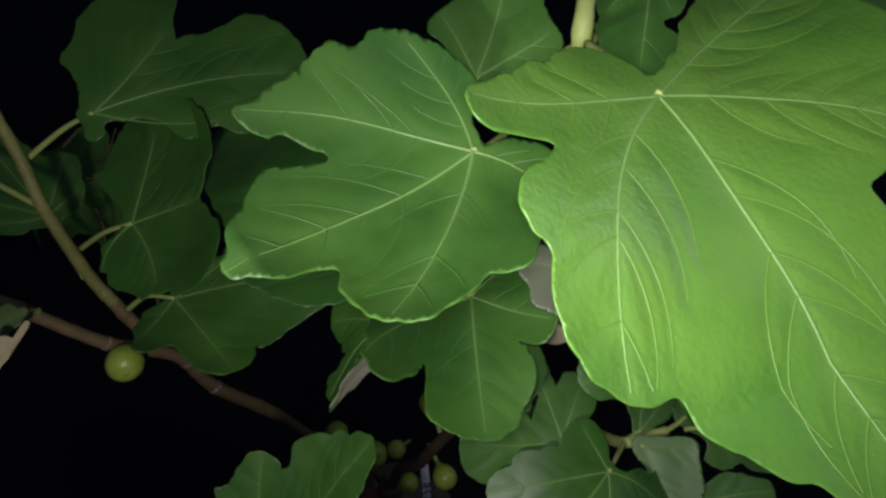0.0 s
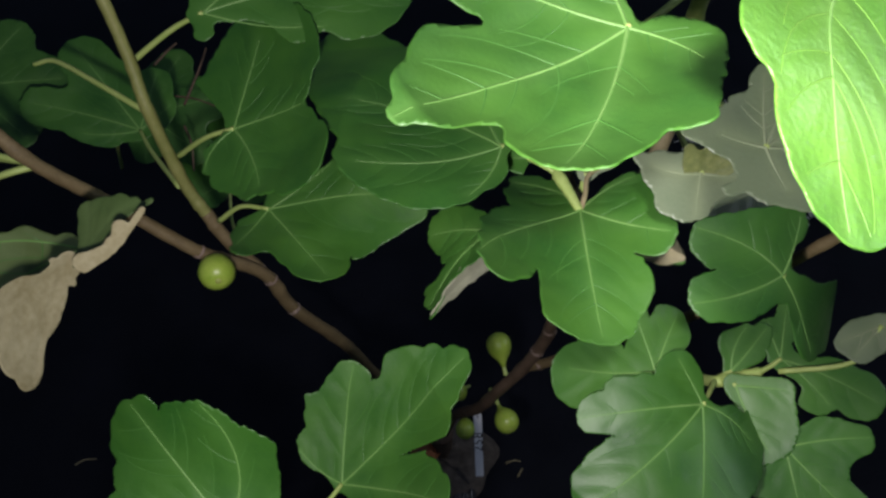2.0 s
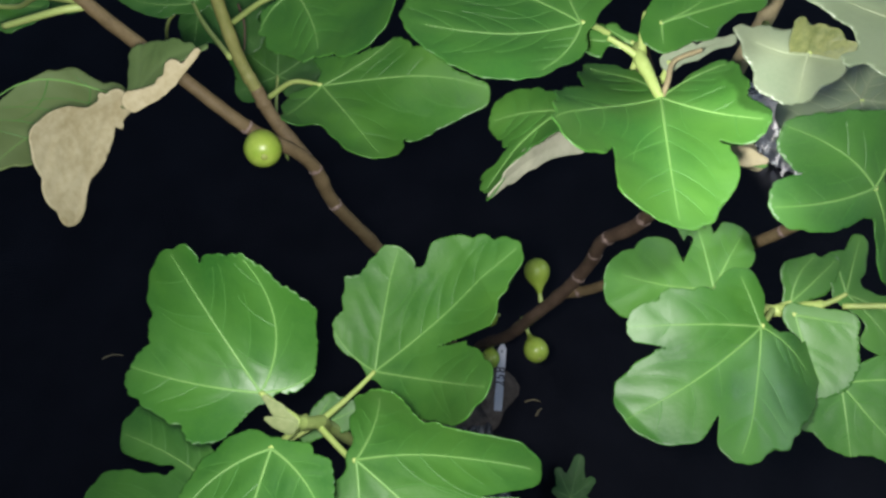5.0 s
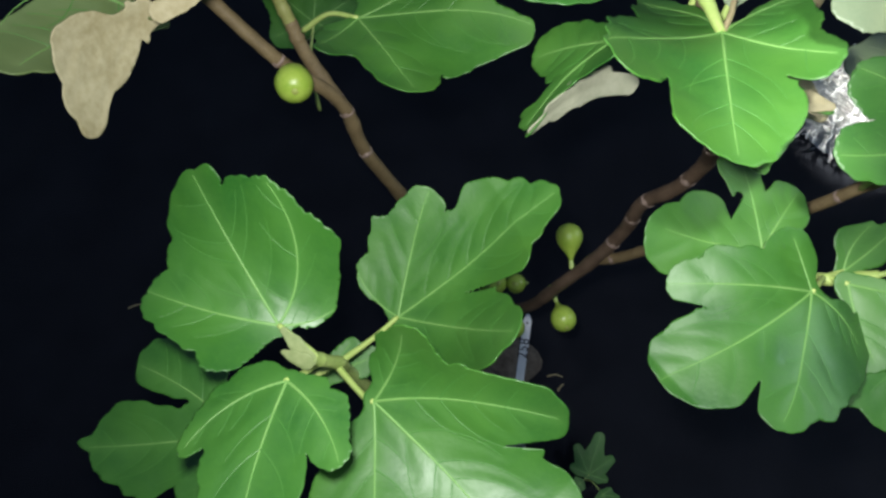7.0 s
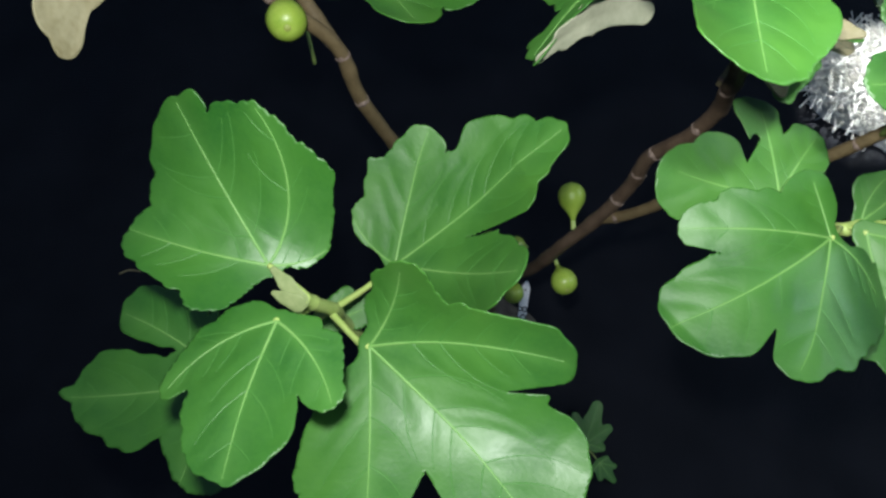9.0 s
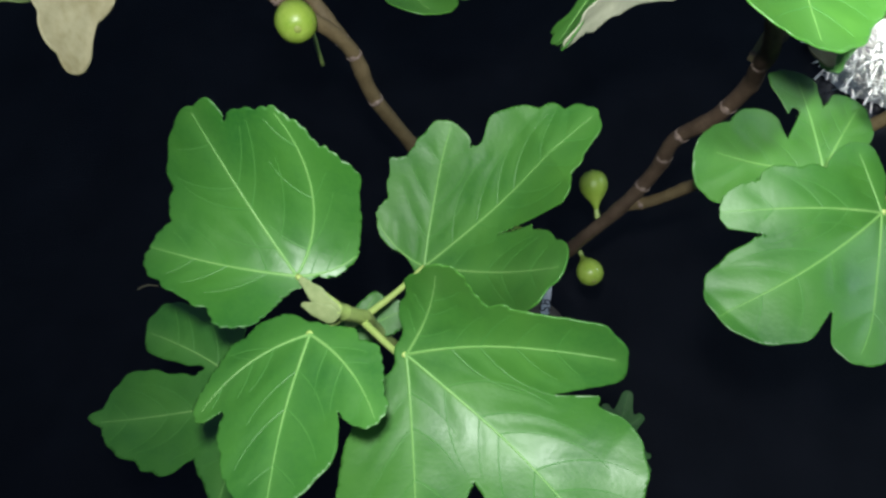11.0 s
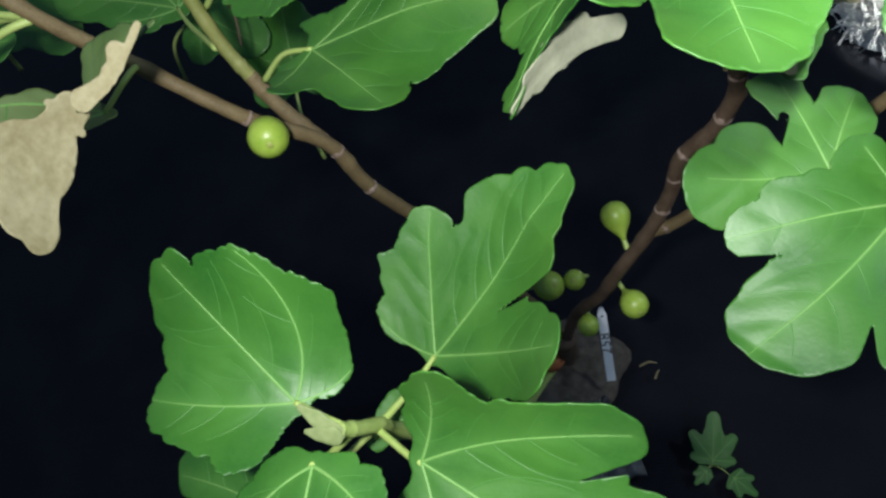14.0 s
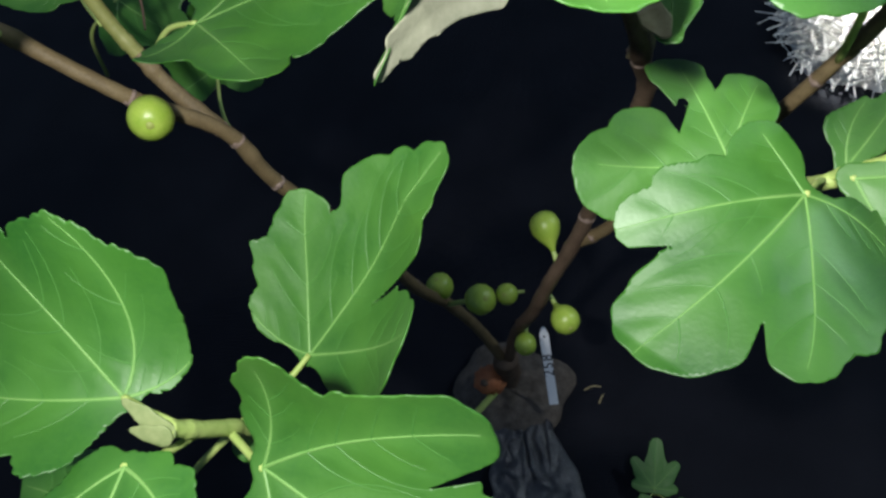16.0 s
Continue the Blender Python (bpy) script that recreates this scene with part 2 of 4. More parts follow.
def strip_mesh(name, lines, widths, lift, place, mat):
    """Low ridges along flat lines, laid on the leaf's surface."""
    verts, faces = [], []
    for line, (w0, w1) in zip(lines, widths):
        d = np.gradient(line, axis=0)
        d /= np.linalg.norm(d, axis=1)[:, None] + 1e-9
        nrm = np.stack([-d[:, 1], d[:, 0]], 1)
        w = np.linspace(w0, w1, len(line))[:, None]
        base = len(verts)
        rows = [place(line + nrm * w, 0.0001), place(line + nrm * w * 0.5, 0.0002 + lift * w[:, 0]),
                place(line - nrm * w * 0.5, 0.0002 + lift * w[:, 0]), place(line - nrm * w, 0.0001)]
        for i in range(len(line)):
            verts += [r[i] for r in rows]
        for i in range(len(line) - 1):
            for j in range(3):
                a = base + 4 * i + j
                faces.append((a, a + 4, a + 5, a + 1))
    return mesh(name, verts, faces, mat)


def leaf(tree, stalk_at, normal, along, k, bend, lobes, stalk=(), top=None, under=None, seed=0, teeth=0.0010, wave=0.0011,
         label="", cell=0.0024, veins=None, name="leaf", cuts=(), quilt=0.0007):
    """One fig leaf: blade with netted relief and toothed margin, a raised vein down each lobe, side veins and a stalk.
    cuts: narrow slits between lobes, each (degrees and reach of its inner end, of its mouth, half width there)."""
    rnd = random.Random(seed * 7 + 3)
    top, under = top or GREEN, under or UNDER
    field = leaf_field(lobes, k)
    main, side = vein_lines(veins or [(a, l * 0.96, b) for a, l, m, r, b in lobes], field, rnd)
    reach = [[(l * math.cos(radians(a)), l * math.sin(radians(a)))] for a, l, m, r, b in lobes]
    ends = np.vstack([np.vstack(reach), [[0, 0]]])
    pad = 0.6 * max(lo[2] for lo in lobes) + 0.03
    x0, y0 = ends.min(0) - pad
    x1, y1 = ends.max(0) + pad
    nx, ny = int((x1 - x0) / cell) + 2, int((y1 - y0) / cell) + 2
    gx, gy = np.meshgrid(x0 + cell * np.arange(nx), y0 + cell * np.arange(ny), indexing="ij")
    gx, gy = gx.ravel(), gy.ravel()
    f = field(gx, gy)
    ph = rnd.random() * 6
    ang = np.arctan2(gy, gx)
    rad = np.hypot(gx, gy)
    arc = ang * 0.075
    f = f - teeth * (np.abs(np.sin(arc * 430 + 2.0 * np.sin(ang * 5 + ph) + ph)) - 0.5) + teeth * 0.9 * np.sin(gx * 260 + ph) * np.sin(gy * 240 + 2 * ph)
    f[rad < 0.004] = -0.002
    slit = np.full(len(f), -1.0)
    for a0, r0, a1, r1, w in cuts:
        ax, ay = r0 * math.cos(radians(a0)), r0 * math.sin(radians(a0))
        dx, dy = 1.5 * (r1 * math.cos(radians(a1)) - ax), 1.5 * (r1 * math.sin(radians(a1)) - ay)
        t = np.clip(((gx - ax) * dx + (gy - ay) * dy) / (dx * dx + dy * dy), 0, 1)
        slit = np.maximum(slit, 0.0004 + 1.5 * w * t - np.hypot(gx - ax - t * dx, gy - ay - t * dy))
    # voids between the lobes that the margin does not open are blade too
    wild = (f > 0).reshape(nx, ny)
    open_ = np.zeros_like(wild)
    open_[0, :] = open_[-1, :] = open_[:, 0] = open_[:, -1] = True
    while True:
        grow = open_.copy()
        grow[1:] |= open_[:-1]
        grow[:-1] |= open_[1:]
        grow[:, 1:] |= open_[:, :-1]
        grow[:, :-1] |= open_[:, 1:]
        grow &= wild | open_
        if (grow == open_).all():
            break
        open_ = grow
    f[(wild & ~open_).ravel()] = -0.001
    f = np.maximum(f, slit)
    # triangles of the grid, clipped at the outline
    idx = np.arange(nx * ny).reshape(nx, ny)
    a, b, c, d = idx[:-1, :-1].ravel(), idx[1:, :-1].ravel(), idx[1:, 1:].ravel(), idx[:-1, 1:].ravel()
    tris = np.vstack([np.stack([a, b, c], 1), np.stack([a, c, d], 1)])
    tris = tris[(f[tris] < 0).any(1)]
    pts, keep, cut, faces = [], {}, {}, []

    def vert(i):
        if i not in keep:
            keep[i] = len(pts)
            pts.append((gx[i], gy[i]))
        return keep[i]

    def crossing(i, j):
        key = (min(i, j), max(i, j))
        if key not in cut:
            t = min(max(f[i] / (f[i] - f[j]), 0.04), 0.96)
            cut[key] = len(pts)
            pts.append((gx[i] + t * (gx[j] - gx[i]), gy[i] + t * (gy[j] - gy[i])))
        return cut[key]

    for tri in tris.tolist():
        poly = []
        for n_ in range(3):
            i, j = tri[n_], tri[(n_ + 1) % 3]
            if f[i] < 0:
                poly.append(vert(i))
            if (f[i] < 0) != (f[j] < 0):
                poly.append(crossing(i, j))
        if len(poly) > 2:
            faces.append(poly)
    pts = np.array(pts)
    
    def fine(line):
        s = np.linspace(0, 1, 5 * len(line))
        return np.stack([np.interp(s, np.linspace(0, 1, len(line)), line[:, j]) for j in (0, 1)], 1)

    samples, ribs = np.vstack([fine(q) for q in main + side]), np.vstack([fine(q) for q in main])

    def nearest(p, s):
        out = np.full(len(p), 1.0)
        for i in range(0, len(s), 60):
            out = np.minimum(out, np.hypot(p[:, :1] - s[None, i:i + 60, 0], p[:, 1:] - s[None, i:i + 60, 1]).min(1))
        return out

    def height(p):
        u, v = np.clip(p[:, 0], -0.12, 0.12), np.clip(p[:, 1], -0.12, 0.12)
        z = bend[0] * u * u + bend[1] * u * v + bend[2] * v * v
        r = np.hypot(u, v)
        z = z + wave * np.minimum(r / 0.06, 1.3) * (np.sin(u * 62 + ph) * np.cos(v * 55 + 2 * ph) + 0.5 * np.sin(u * 30 - v * 41 + 3 * ph))
        near = nearest(p, samples)
        return z + quilt * near ** 2 / (near ** 2 + 0.004 ** 2)

    n3 = np.array(normal, float)
    n3 /= np.linalg.norm(n3)
    d3 = np.array(along, float)
    d3 -= n3 * (d3 @ n3)
    d3 /= np.linalg.norm(d3)
    e3 = np.cross(n3, d3)
    p3 = np.array(stalk_at, float)

    def place(p, lift=0.0):
        z = height(p) + lift
        x, y = p[:, 0], p[:, 1]
        return p3 + x[:, None] * d3 + y[:, None] * e3 + z[:, None] * n3

    me = mesh(name, place(pts), faces, [top, under])
    vein = me.attributes.new("vein", "FLOAT", "POINT")
    vein.data.foreach_set("value", np.exp(-nearest(pts, ribs) / 0.005).astype(np.float32))
    ob = part(name, me, tree, label)
    solid = ob.modifiers.new("thickness", "SOLIDIFY")
    solid.thickness, solid.offset, solid.material_offset = 0.0007, -1, 1
    if name != "leaf":
        return ob
    for line in main:
        part("vein", strip_mesh("vein", [line], [(0.00095, 0.00016)], 0.5, place, VEIN if top in (GREEN, LIME, OLIVE) else VEIN_DULL), ob)
    if side:
        tagged(part("side_venation", strip_mesh("side_venation", side, [(0.00042, 0.00014)] * len(side), 0.3, place, FAINT_LIME if top is LIME else FAINT if top in (GREEN, OLIVE) else VEIN_DULL), ob), kind="stuff")
    if stalk:
        first = place(np.array([[0.0, 0.0]]))[0] + 0.0004 * n3
        line = curve_points([first, *stalk], 8)
        part("leaf_stalk", tube_mesh("leaf_stalk", line, np.linspace(0.0018, 0.0026, len(line)), STALK, 8, 0.1, seed), ob)
    return ob


def branch(tree, name, points, r0, r1, mat, nodes=0, seed=0, label="", scars=()):
    line = curve_points(points, 14)
    ob = part(name, tube_mesh(name, line, bulged(line, r0, r1, nodes), mat, 14, 0.12, seed), tree, label)
    rnd = random.Random(seed)
    for s in scars:
        i = min(int(s * (len(line) - 1)), len(line) - 2)
        t = line[i + 1] - line[i]
        t /= np.linalg.norm(t)
        r = (r0 + (r1 - r0) * s) * 1.05
        ring = np.array([line[i] - t * r * 0.35, line[i] - t * r * 0.12, line[i] + t * r * 0.12, line[i] + t * r * 0.35])
        part("bark_ring", tube_mesh("bark_ring", ring, [r * 0.8, r * 1.06, r * 1.06, r * 0.8], SCAR, 14, 0.16, seed + i), ob, "pale raised leaf scar")
        knob = line[i] + r * np.array([rnd.uniform(-0.6, 0.6), -0.8, rnd.uniform(0.0, 0.6)])
        part("bud_scar", tube_mesh("bud_scar", [line[i], knob, knob + (knob - line[i]) * 0.25], [r * 0.7, r * 0.5, r * 0.2], SCAR, 8, 0.3, seed + i + 5), ob)
    return ob


def fig(tree, centre, radius, foot, seed=0, neck=1.0, label="small unripe yellow-green fig"):
    """A pear-shaped fig on a short stalk from its foot on the branch, with a ring-shaped eye at the far end."""
    c, g = np.array(centre, float), np.array(foot, float)
    ax = c - g
    reach = np.linalg.norm(ax)
    ax /= reach
    prof = [(-1.9 * neck, 0.13), (-1.55 * neck, 0.22), (-1.2, 0.42), (-0.85, 0.70), (-0.45, 0.92), (0, 1.0), (0.4, 0.93), (0.7, 0.72), (0.88, 0.45), (0.94, 0.2), (0.90, 0.06)]
    line = [c + ax * radius * p for p, _ in prof]
    ob = part("fig", tube_mesh("fig", line, [radius * q for _, q in prof], FRUIT, 22, 0.03, seed), tree, label)
    e = c + ax * radius * 0.90
    part("fig_eye", tube_mesh("fig_eye", [e, e + ax * radius * 0.05, e + ax * radius * 0.09], [radius * 0.22, radius * 0.17, radius * 0.05], OSTIOLE, 12, 0.2, seed), ob)
    s0 = c - ax * radius * 1.7 * neck
    if reach > radius * 1.75 * neck:
        part("fig_stalk", tube_mesh("fig_stalk", curve_points([s0, (s0 + g) / 2, g], 4), np.linspace(radius * 0.16, radius * 0.2, 9), STALK, 8, 0.1, seed), ob)
    return ob


# ---- ground ----
def ground():
    verts, faces = [], []
    xs = sorted(set([-40, -15, -6, -3] + [round(-1.6 + 0.05 * i, 3) for i in range(65)] + [3, 6, 15, 40]))
    ys = sorted(set([-40, -15, -6, -2] + [round(-0.8 + 0.05 * i, 3) for i in range(65)] + [3.5, 6, 15, 60]))
    for x in xs:
        for y in ys:
            z = 0.012 * noise.noise((x * 2.2, y * 2.2, 0)) + 0.005 * noise.noise((x * 9, y * 6, 3)) if abs(x) < 3 and -2 < y < 3.5 else 0
            fold_ = math.exp(-((y - 0.36 - 0.55 * (x + 0.05)) / 0.03) ** 2) * math.exp(-((x + 0.04) / 0.12) ** 2)
            verts.append((x, y, z - 0.012 + 0.02 * fold_))
    for i in range(len(xs) - 1):
        for j in range(len(ys) - 1):
            a = i * len(ys) + j
            faces.append((a, a + len(ys), a + len(ys) + 1, a + 1))
    return tagged(new("ground", mesh("ground", verts, faces, CLOTH)), "black woven weed cloth laid over the soil", "ground", kind="structure")


ground()


def mound(name, centre, rx, ry, h, mat, seed, label, category, rings=16, sides=40, rough=0.25):
    verts, faces = [(centre[0], centre[1], centre[2] + h)], []
    for i in range(1, rings + 1):
        s = i / rings
        for j in range(sides):
            a = 2 * math.pi * j / sides
            w = 1 + rough * noise.noise((math.cos(a) * 1.7, math.sin(a) * 1.7, seed))
            x, y = centre[0] + rx * s * w * math.cos(a), centre[1] + ry * s * w * math.sin(a)
            z = centre[2] + h * (1 - s * s) ** 0.8 + 0.35 * h * noise.noise((x * 45, y * 45, seed)) * (1 - s) - 0.02 * (s > 0.99)
            verts.append((x, y, z))
    for j in range(sides):
        faces.append((0, 1 + j, 1 + (j + 1) % sides))
    for i in range(rings - 1):
        for j in range(sides):
            a, b = 1 + i * sides + j, 1 + i * sides + (j + 1) % sides
            faces.append((a, a + sides, b + sides, b))
    return tagged(new(name, mesh(name, verts, faces, mat)), label, category)


mound("soil_mound", (-0.105, 0.475, -0.005), 0.115, 0.10, 0.055, SOIL, 2.0, "low heap of crumbly grey-brown soil round the trunk", "soil")


def straw_patch():
    """Bleached straw strewn behind the plant."""
    mound("straw_bed", (0.76, 1.43, -0.02), 0.21, 0.23, 0.04, LITTER, 5.0, "bed of bleached straw litter on the ground", "mulch", rough=0.35)["kind"] = "stuff"
    rnd = random.Random(4)
    verts, faces = [], []
    for i in range(900):
        a, r = rnd.uniform(0, 6.283), math.sqrt(rnd.random())
        x, y = 0.76 + 0.20 * r * math.cos(a), 1.43 + 0.22 * r * math.sin(a)
        z = -0.018 + 0.05 * (1 - r * r) ** 0.8 + rnd.uniform(0.006, 0.03)
        t, ln, w = rnd.uniform(0, 3.14), rnd.uniform(0.03, 0.13), rnd.uniform(0.0012, 0.0032)
        d, sd, dz = np.array((math.cos(t), math.sin(t), 0)) * ln / 2, np.array((-math.sin(t), math.cos(t), 0)) * w, rnd.uniform(-0.008, 0.008)
        c, up, b = np.array((x, y, z)), np.array((0, 0, w * 1.2)), len(verts)
        for s, lift in ((-1, -dz), (0, 0.004), (1, dz)):
            q = c + s * d + (0, 0, lift)
            verts += [q - sd, q + up, q + sd]
        faces += [(b + 3 * s + j, b + 3 * s + 3 + j, b + 3 * s + 4 + j, b + 3 * s + 1 + j) for s in (0, 1) for j in (0, 1)]
    tagged(new("straw", mesh("straw", verts, faces, STRAW, False)), "loose bleached straw stalks lying on the ground", "straw", kind="stuff")


straw_patch()


def plastic_sheet():
    verts, faces, n = [], [], 46
    for i in range(n):
        for j in range(n):
            u, v = i / (n - 1) - 0.5, j / (n - 1) - 0.5
            x, y = -0.138 + (u + 0.5) * (0.165 - 0.075 * (v + 0.5)), 0.345 + 0.18 * v + 0.03 * u
            edge = max(abs(u), abs(v)) * 2
            ridge = abs(noise.noise((u * 7, v * 5, 9))) + 0.5 * abs(noise.noise((u * 17, v * 13, 4)))
            verts.append((x + 0.012 * noise.noise((u * 5, v * 5, 1)), y + 0.012 * noise.noise((u * 5, v * 5, 7)), 0.006 + 0.016 * ridge * (1 - edge ** 4) + 0.02 * (v > 0) * v * (1 - edge ** 6)))
    for i in range(n - 1):
        for j in range(n - 1):
            a = i * n + j
            faces.append((a, a + n, a + n + 1, a + 1))
    ob = tagged(new("plastic_sheet", mesh("plastic_sheet", verts, faces, CRUMPLE)), "crumpled shiny black plastic sheet at the foot of the trunk", "sheet")
    solid = ob.modifiers.new("thickness", "SOLIDIFY")
    solid.thickness = 0.0008


plastic_sheet()


def plant_tag():
    """White plant label stuck in the soil, pointed at the top, with a pencilled number."""
    foot, head = Vector((-0.0278, 0.442, 0.076)), Vector((-0.038, 0.512, 0.178))
    up = (head - foot).normalized()
    face = Vector((0.05, -0.75, 0.5))
    face = (face - up * face.dot(up)).normalized()
    right = up.cross(face)
    ln, w, th = (head - foot).length, 0.008, 0.0012
    out = [(-w, -0.03), (w, -0.03), (w, ln - 0.014), (0.003, ln), (-0.003, ln), (-w, ln - 0.014)]
    verts = [foot + right * x + up * y + face * z for z in (th / 2, -th / 2) for x, y in out]
    n = len(out)
    faces = [tuple(range(n)), tuple(range(2 * n - 1, n - 1, -1))] + [(i, i + n, (i + 1) % n + n, (i + 1) % n) for i in range(n)]
    tag = tagged(new("plant_label", mesh("plant_label", verts, faces, TAGMAT, False)), "white plastic plant label with a pencilled number in the soil", "label")
    text = bpy.data.curves.new("number", "FONT")
    text.body, text.size, text.extrude, text.align_x, text.align_y = "258", 0.027, 0.0001, "CENTER", "CENTER"
    text.space_character = 1.15
    tmp = bpy.data.objects.new("number", text)
    scene.collection.objects.link(tmp)
    bpy.context.view_layer.update()
    me = bpy.data.meshes.new_from_object(tmp.evaluated_get(bpy.context.evaluated_depsgraph_get()))
    bpy.data.objects.remove(tmp)
    me.materials.clear()
    me.materials.append(INK)
    at = foot + up * (ln * 0.40) + face * (th / 2 + 0.0003)
    me.transform(Matrix((up, -right, face)).transposed().to_4x4() if up.cross(-right).dot(face) > 0 else Matrix((up, right, face)).transposed().to_4x4())
    me.transform(Matrix.Translation(at))
    part("number", me, tag, "pencilled number")
    dot = tube_mesh("hole", [foot + up * (ln - 0.018) + face * 0.0005, foot + up * (ln - 0.018) + face * 0.0009], [0.002, 0.002], INK, 10)
    part("hole", dot, tag)


plant_tag()


# ---- the fig tree ----
tree = tagged(new("fig_tree"), "young fig tree with broad lobed leaves and small green figs", "tree")
tree.location = (0, 0, 0)
BASE = (-0.112, 0.485, 0.04)
trunk = branch(tree, "trunk", [(-0.115, 0.50, -0.02), BASE, (-0.105, 0.478, 0.13)], 0.030, 0.022, BARK, 1, 1)
cutline = curve_points([(-0.128, 0.475, 0.05), (-0.142, 0.455, 0.085), (-0.146, 0.448, 0.095)], 5)
part("cut_stub", tube_mesh("cut_stub", cutline, np.linspace(0.024, 0.020, len(cutline)), WOUND, 12, 0.55, 3), tree, "cut stub with orange-brown raw wood")
part("cut_hollow", tube_mesh("cut_hollow", [(-0.146, 0.448, 0.094), (-0.1465, 0.4472, 0.0965)], [0.009, 0.006], BARK, 10, 0.4, 4), tree, "dark hollow in the cut stub")
# limbs, from the base outwards
branch(tree, "branch", [(-0.108, 0.482, 0.10), (-0.135, 0.48, 0.22), (-0.168, 0.465, 0.34), (-0.192, 0.428, 0.45), (-0.219, 0.39, 0.622), (-0.254, 0.356, 0.758), (-0.271, 0.351, 0.831), (-0.311, 0.327, 0.8945), (-0.3616, 0.32, 0.964), (-0.392, 0.302, 1.033), (-0.4136, 0.301, 1.09), (-0.444, 0.2945, 1.1545)], 0.0094, 0.0044, LIMB, 9, 11, "olive-brown knotted limb", (0.28, 0.46, 0.53, 0.64))
branch(tree, "branch", [(-0.10, 0.48, 0.12), (-0.082, 0.474, 0.22), (-0.062, 0.436, 0.329), (-0.038, 0.40, 0.43), (-0.0135, 0.383, 0.527), (0.016, 0.378, 0.612), (0.036, 0.38, 0.683), (0.04, 0.373, 0.741), (0.06, 0.356, 0.797), (0.0686, 0.342, 0.851), (0.0600, 0.318, 0.895), (0.0545, 0.300, 0.930), (0.040, 0.304, 0.972), (0.018, 0.325, 1.008), (0.006, 0.335, 1.03)], 0.0094, 0.0052, BARK, 10, 12, "brown knotted limb", (0.40, 0.46, 0.52, 0.60, 0.725))
branch(tree, "branch", [(0.018, 0.379, 0.61), (0.045, 0.374, 0.637), (0.076, 0.365, 0.688), (0.115, 0.349, 0.753), (0.152, 0.332, 0.816), (0.182, 0.322, 0.88), (0.209, 0.315, 0.944), (0.236, 0.307, 1.007)], 0.0066, 0.0046, LIMB, 6, 13, "olive-brown side limb", (0.10, 0.5, 0.68))
branch(tree, "shoot", [(0.076, 0.365, 0.69), (0.125, 0.31, 0.775), (0.160, 0.258, 0.835), (0.182, 0.258, 0.843), (0.205, 0.262, 0.85)], 0.006, 0.0042, STALK, 4, 14)
branch(tree, "branch", [(-0.2735, 0.354, 0.828), (-0.3017, 0.3611, 0.8743), (-0.3140, 0.3665, 0.905)], 0.0070, 0.0061, LIMB, 2, 15, "tan-brown foot of the young shoot", (0.06,))
branch(tree, "shoot", [(-0.3125, 0.3657, 0.900), (-0.3269, 0.3739, 0.9397), (-0.3387, 0.3875, 1.014), (-0.3454, 0.404, 1.0554), (-0.3559, 0.421, 1.1236)], 0.0060, 0.0045, SHOOT, 5, 15, "green-brown young shoot")
branch(tree, "shoot", [(-0.115, 0.48, 0.04), (-0.14, 0.42, 0.08), (-0.16, 0.28, 0.30), (-0.165, 0.15, 0.60), (-0.18, 0.10, 0.80), (-0.179, 0.090, 0.845), (-0.181, 0.077, 0.880), (-0.1845, 0.068, 0.906)], 0.0065, 0.0042, STALK, 6, 16)
branch(tree, "shoot", [(0.057, 0.316, 0.898), (0.080, 0.362, 0.945), (0.11, 0.42, 1.0), (0.107, 0.432, 1.065)], 0.0078, 0.0066, TWIG, 2, 17, "tan young shoot", (0.03, 0.12))
branch(tree, "shoot_tip", [(0.1075, 0.4315, 1.06), (0.105, 0.43, 1.10), (0.084, 0.355, 1.19), (0.092, 0.40, 1.22)], 0.0066, 0.0055, STALK, 2, 18, "pale green tip of the shoot")

# pale node behind the deeply lobed leaf, with the stalks that leave it
branch(tree, "shoot", [(0.006, 0.335, 1.028), (0.0045, 0.312, 1.037), (0.0125, 0.296, 1.034), (0.0200, 0.2835, 1.0295)], 0.0052, 0.0030, STALK, 1, 19, "short pale green shoot")
branch(tree, "shoot", [(0.0060, 0.311, 1.037), (0.0050, 0.326, 1.044), (0.0052, 0.342, 1.050)], 0.0032, 0.0022, STALK, 1, 20)
branch(tree, "shoot", [(0.0045, 0.311, 1.037), (-0.0060, 0.3150, 1.0405), (-0.0180, 0.3200, 1.043)], 0.0026, 0.0018, STALK, 0, 21)
branch(tree, "shoot", [(0.0215, 0.2845, 1.029), (0.0240, 0.2950, 1.034), (0.0270, 0.3097, 1.0385), (0.0442, 0.3207, 1.042)], 0.0021, 0.0016, TWIG, 0, 22, "thin tan stalk")
# leaf stalks on the brown limb, and bare twigs in the dark behind it
for end in ((-0.455, 0.310, 1.038), (-0.450, 0.280, 1.018)):
    branch(tree, "shoot", [(-0.391, 0.302, 1.028), (-0.408, 0.5 * (0.302 + end[1]), 1.029), end], 0.0030, 0.0022, STALK, 0, 23)
for a, b, r in (((-0.394, 0.535, 0.892), (-0.378, 0.598, 0.924), 0.0016), ((-0.425, 0.545, 0.897), (-0.345, 0.531, 0.890), 0.0012), ((-0.437, 0.576, 0.913), (-0.414, 0.603, 0.926), 0.0016), ((-0.390, 0.512, 0.881), (-0.372, 0.466, 0.858), 0.0014)):
    branch(tree, "twig", [a, tuple(0.5 * (p + q) + 0.003 for p, q in zip(a, b)), b], r, 0.7 * r, BARK, 0, 24, "thin bare twig")

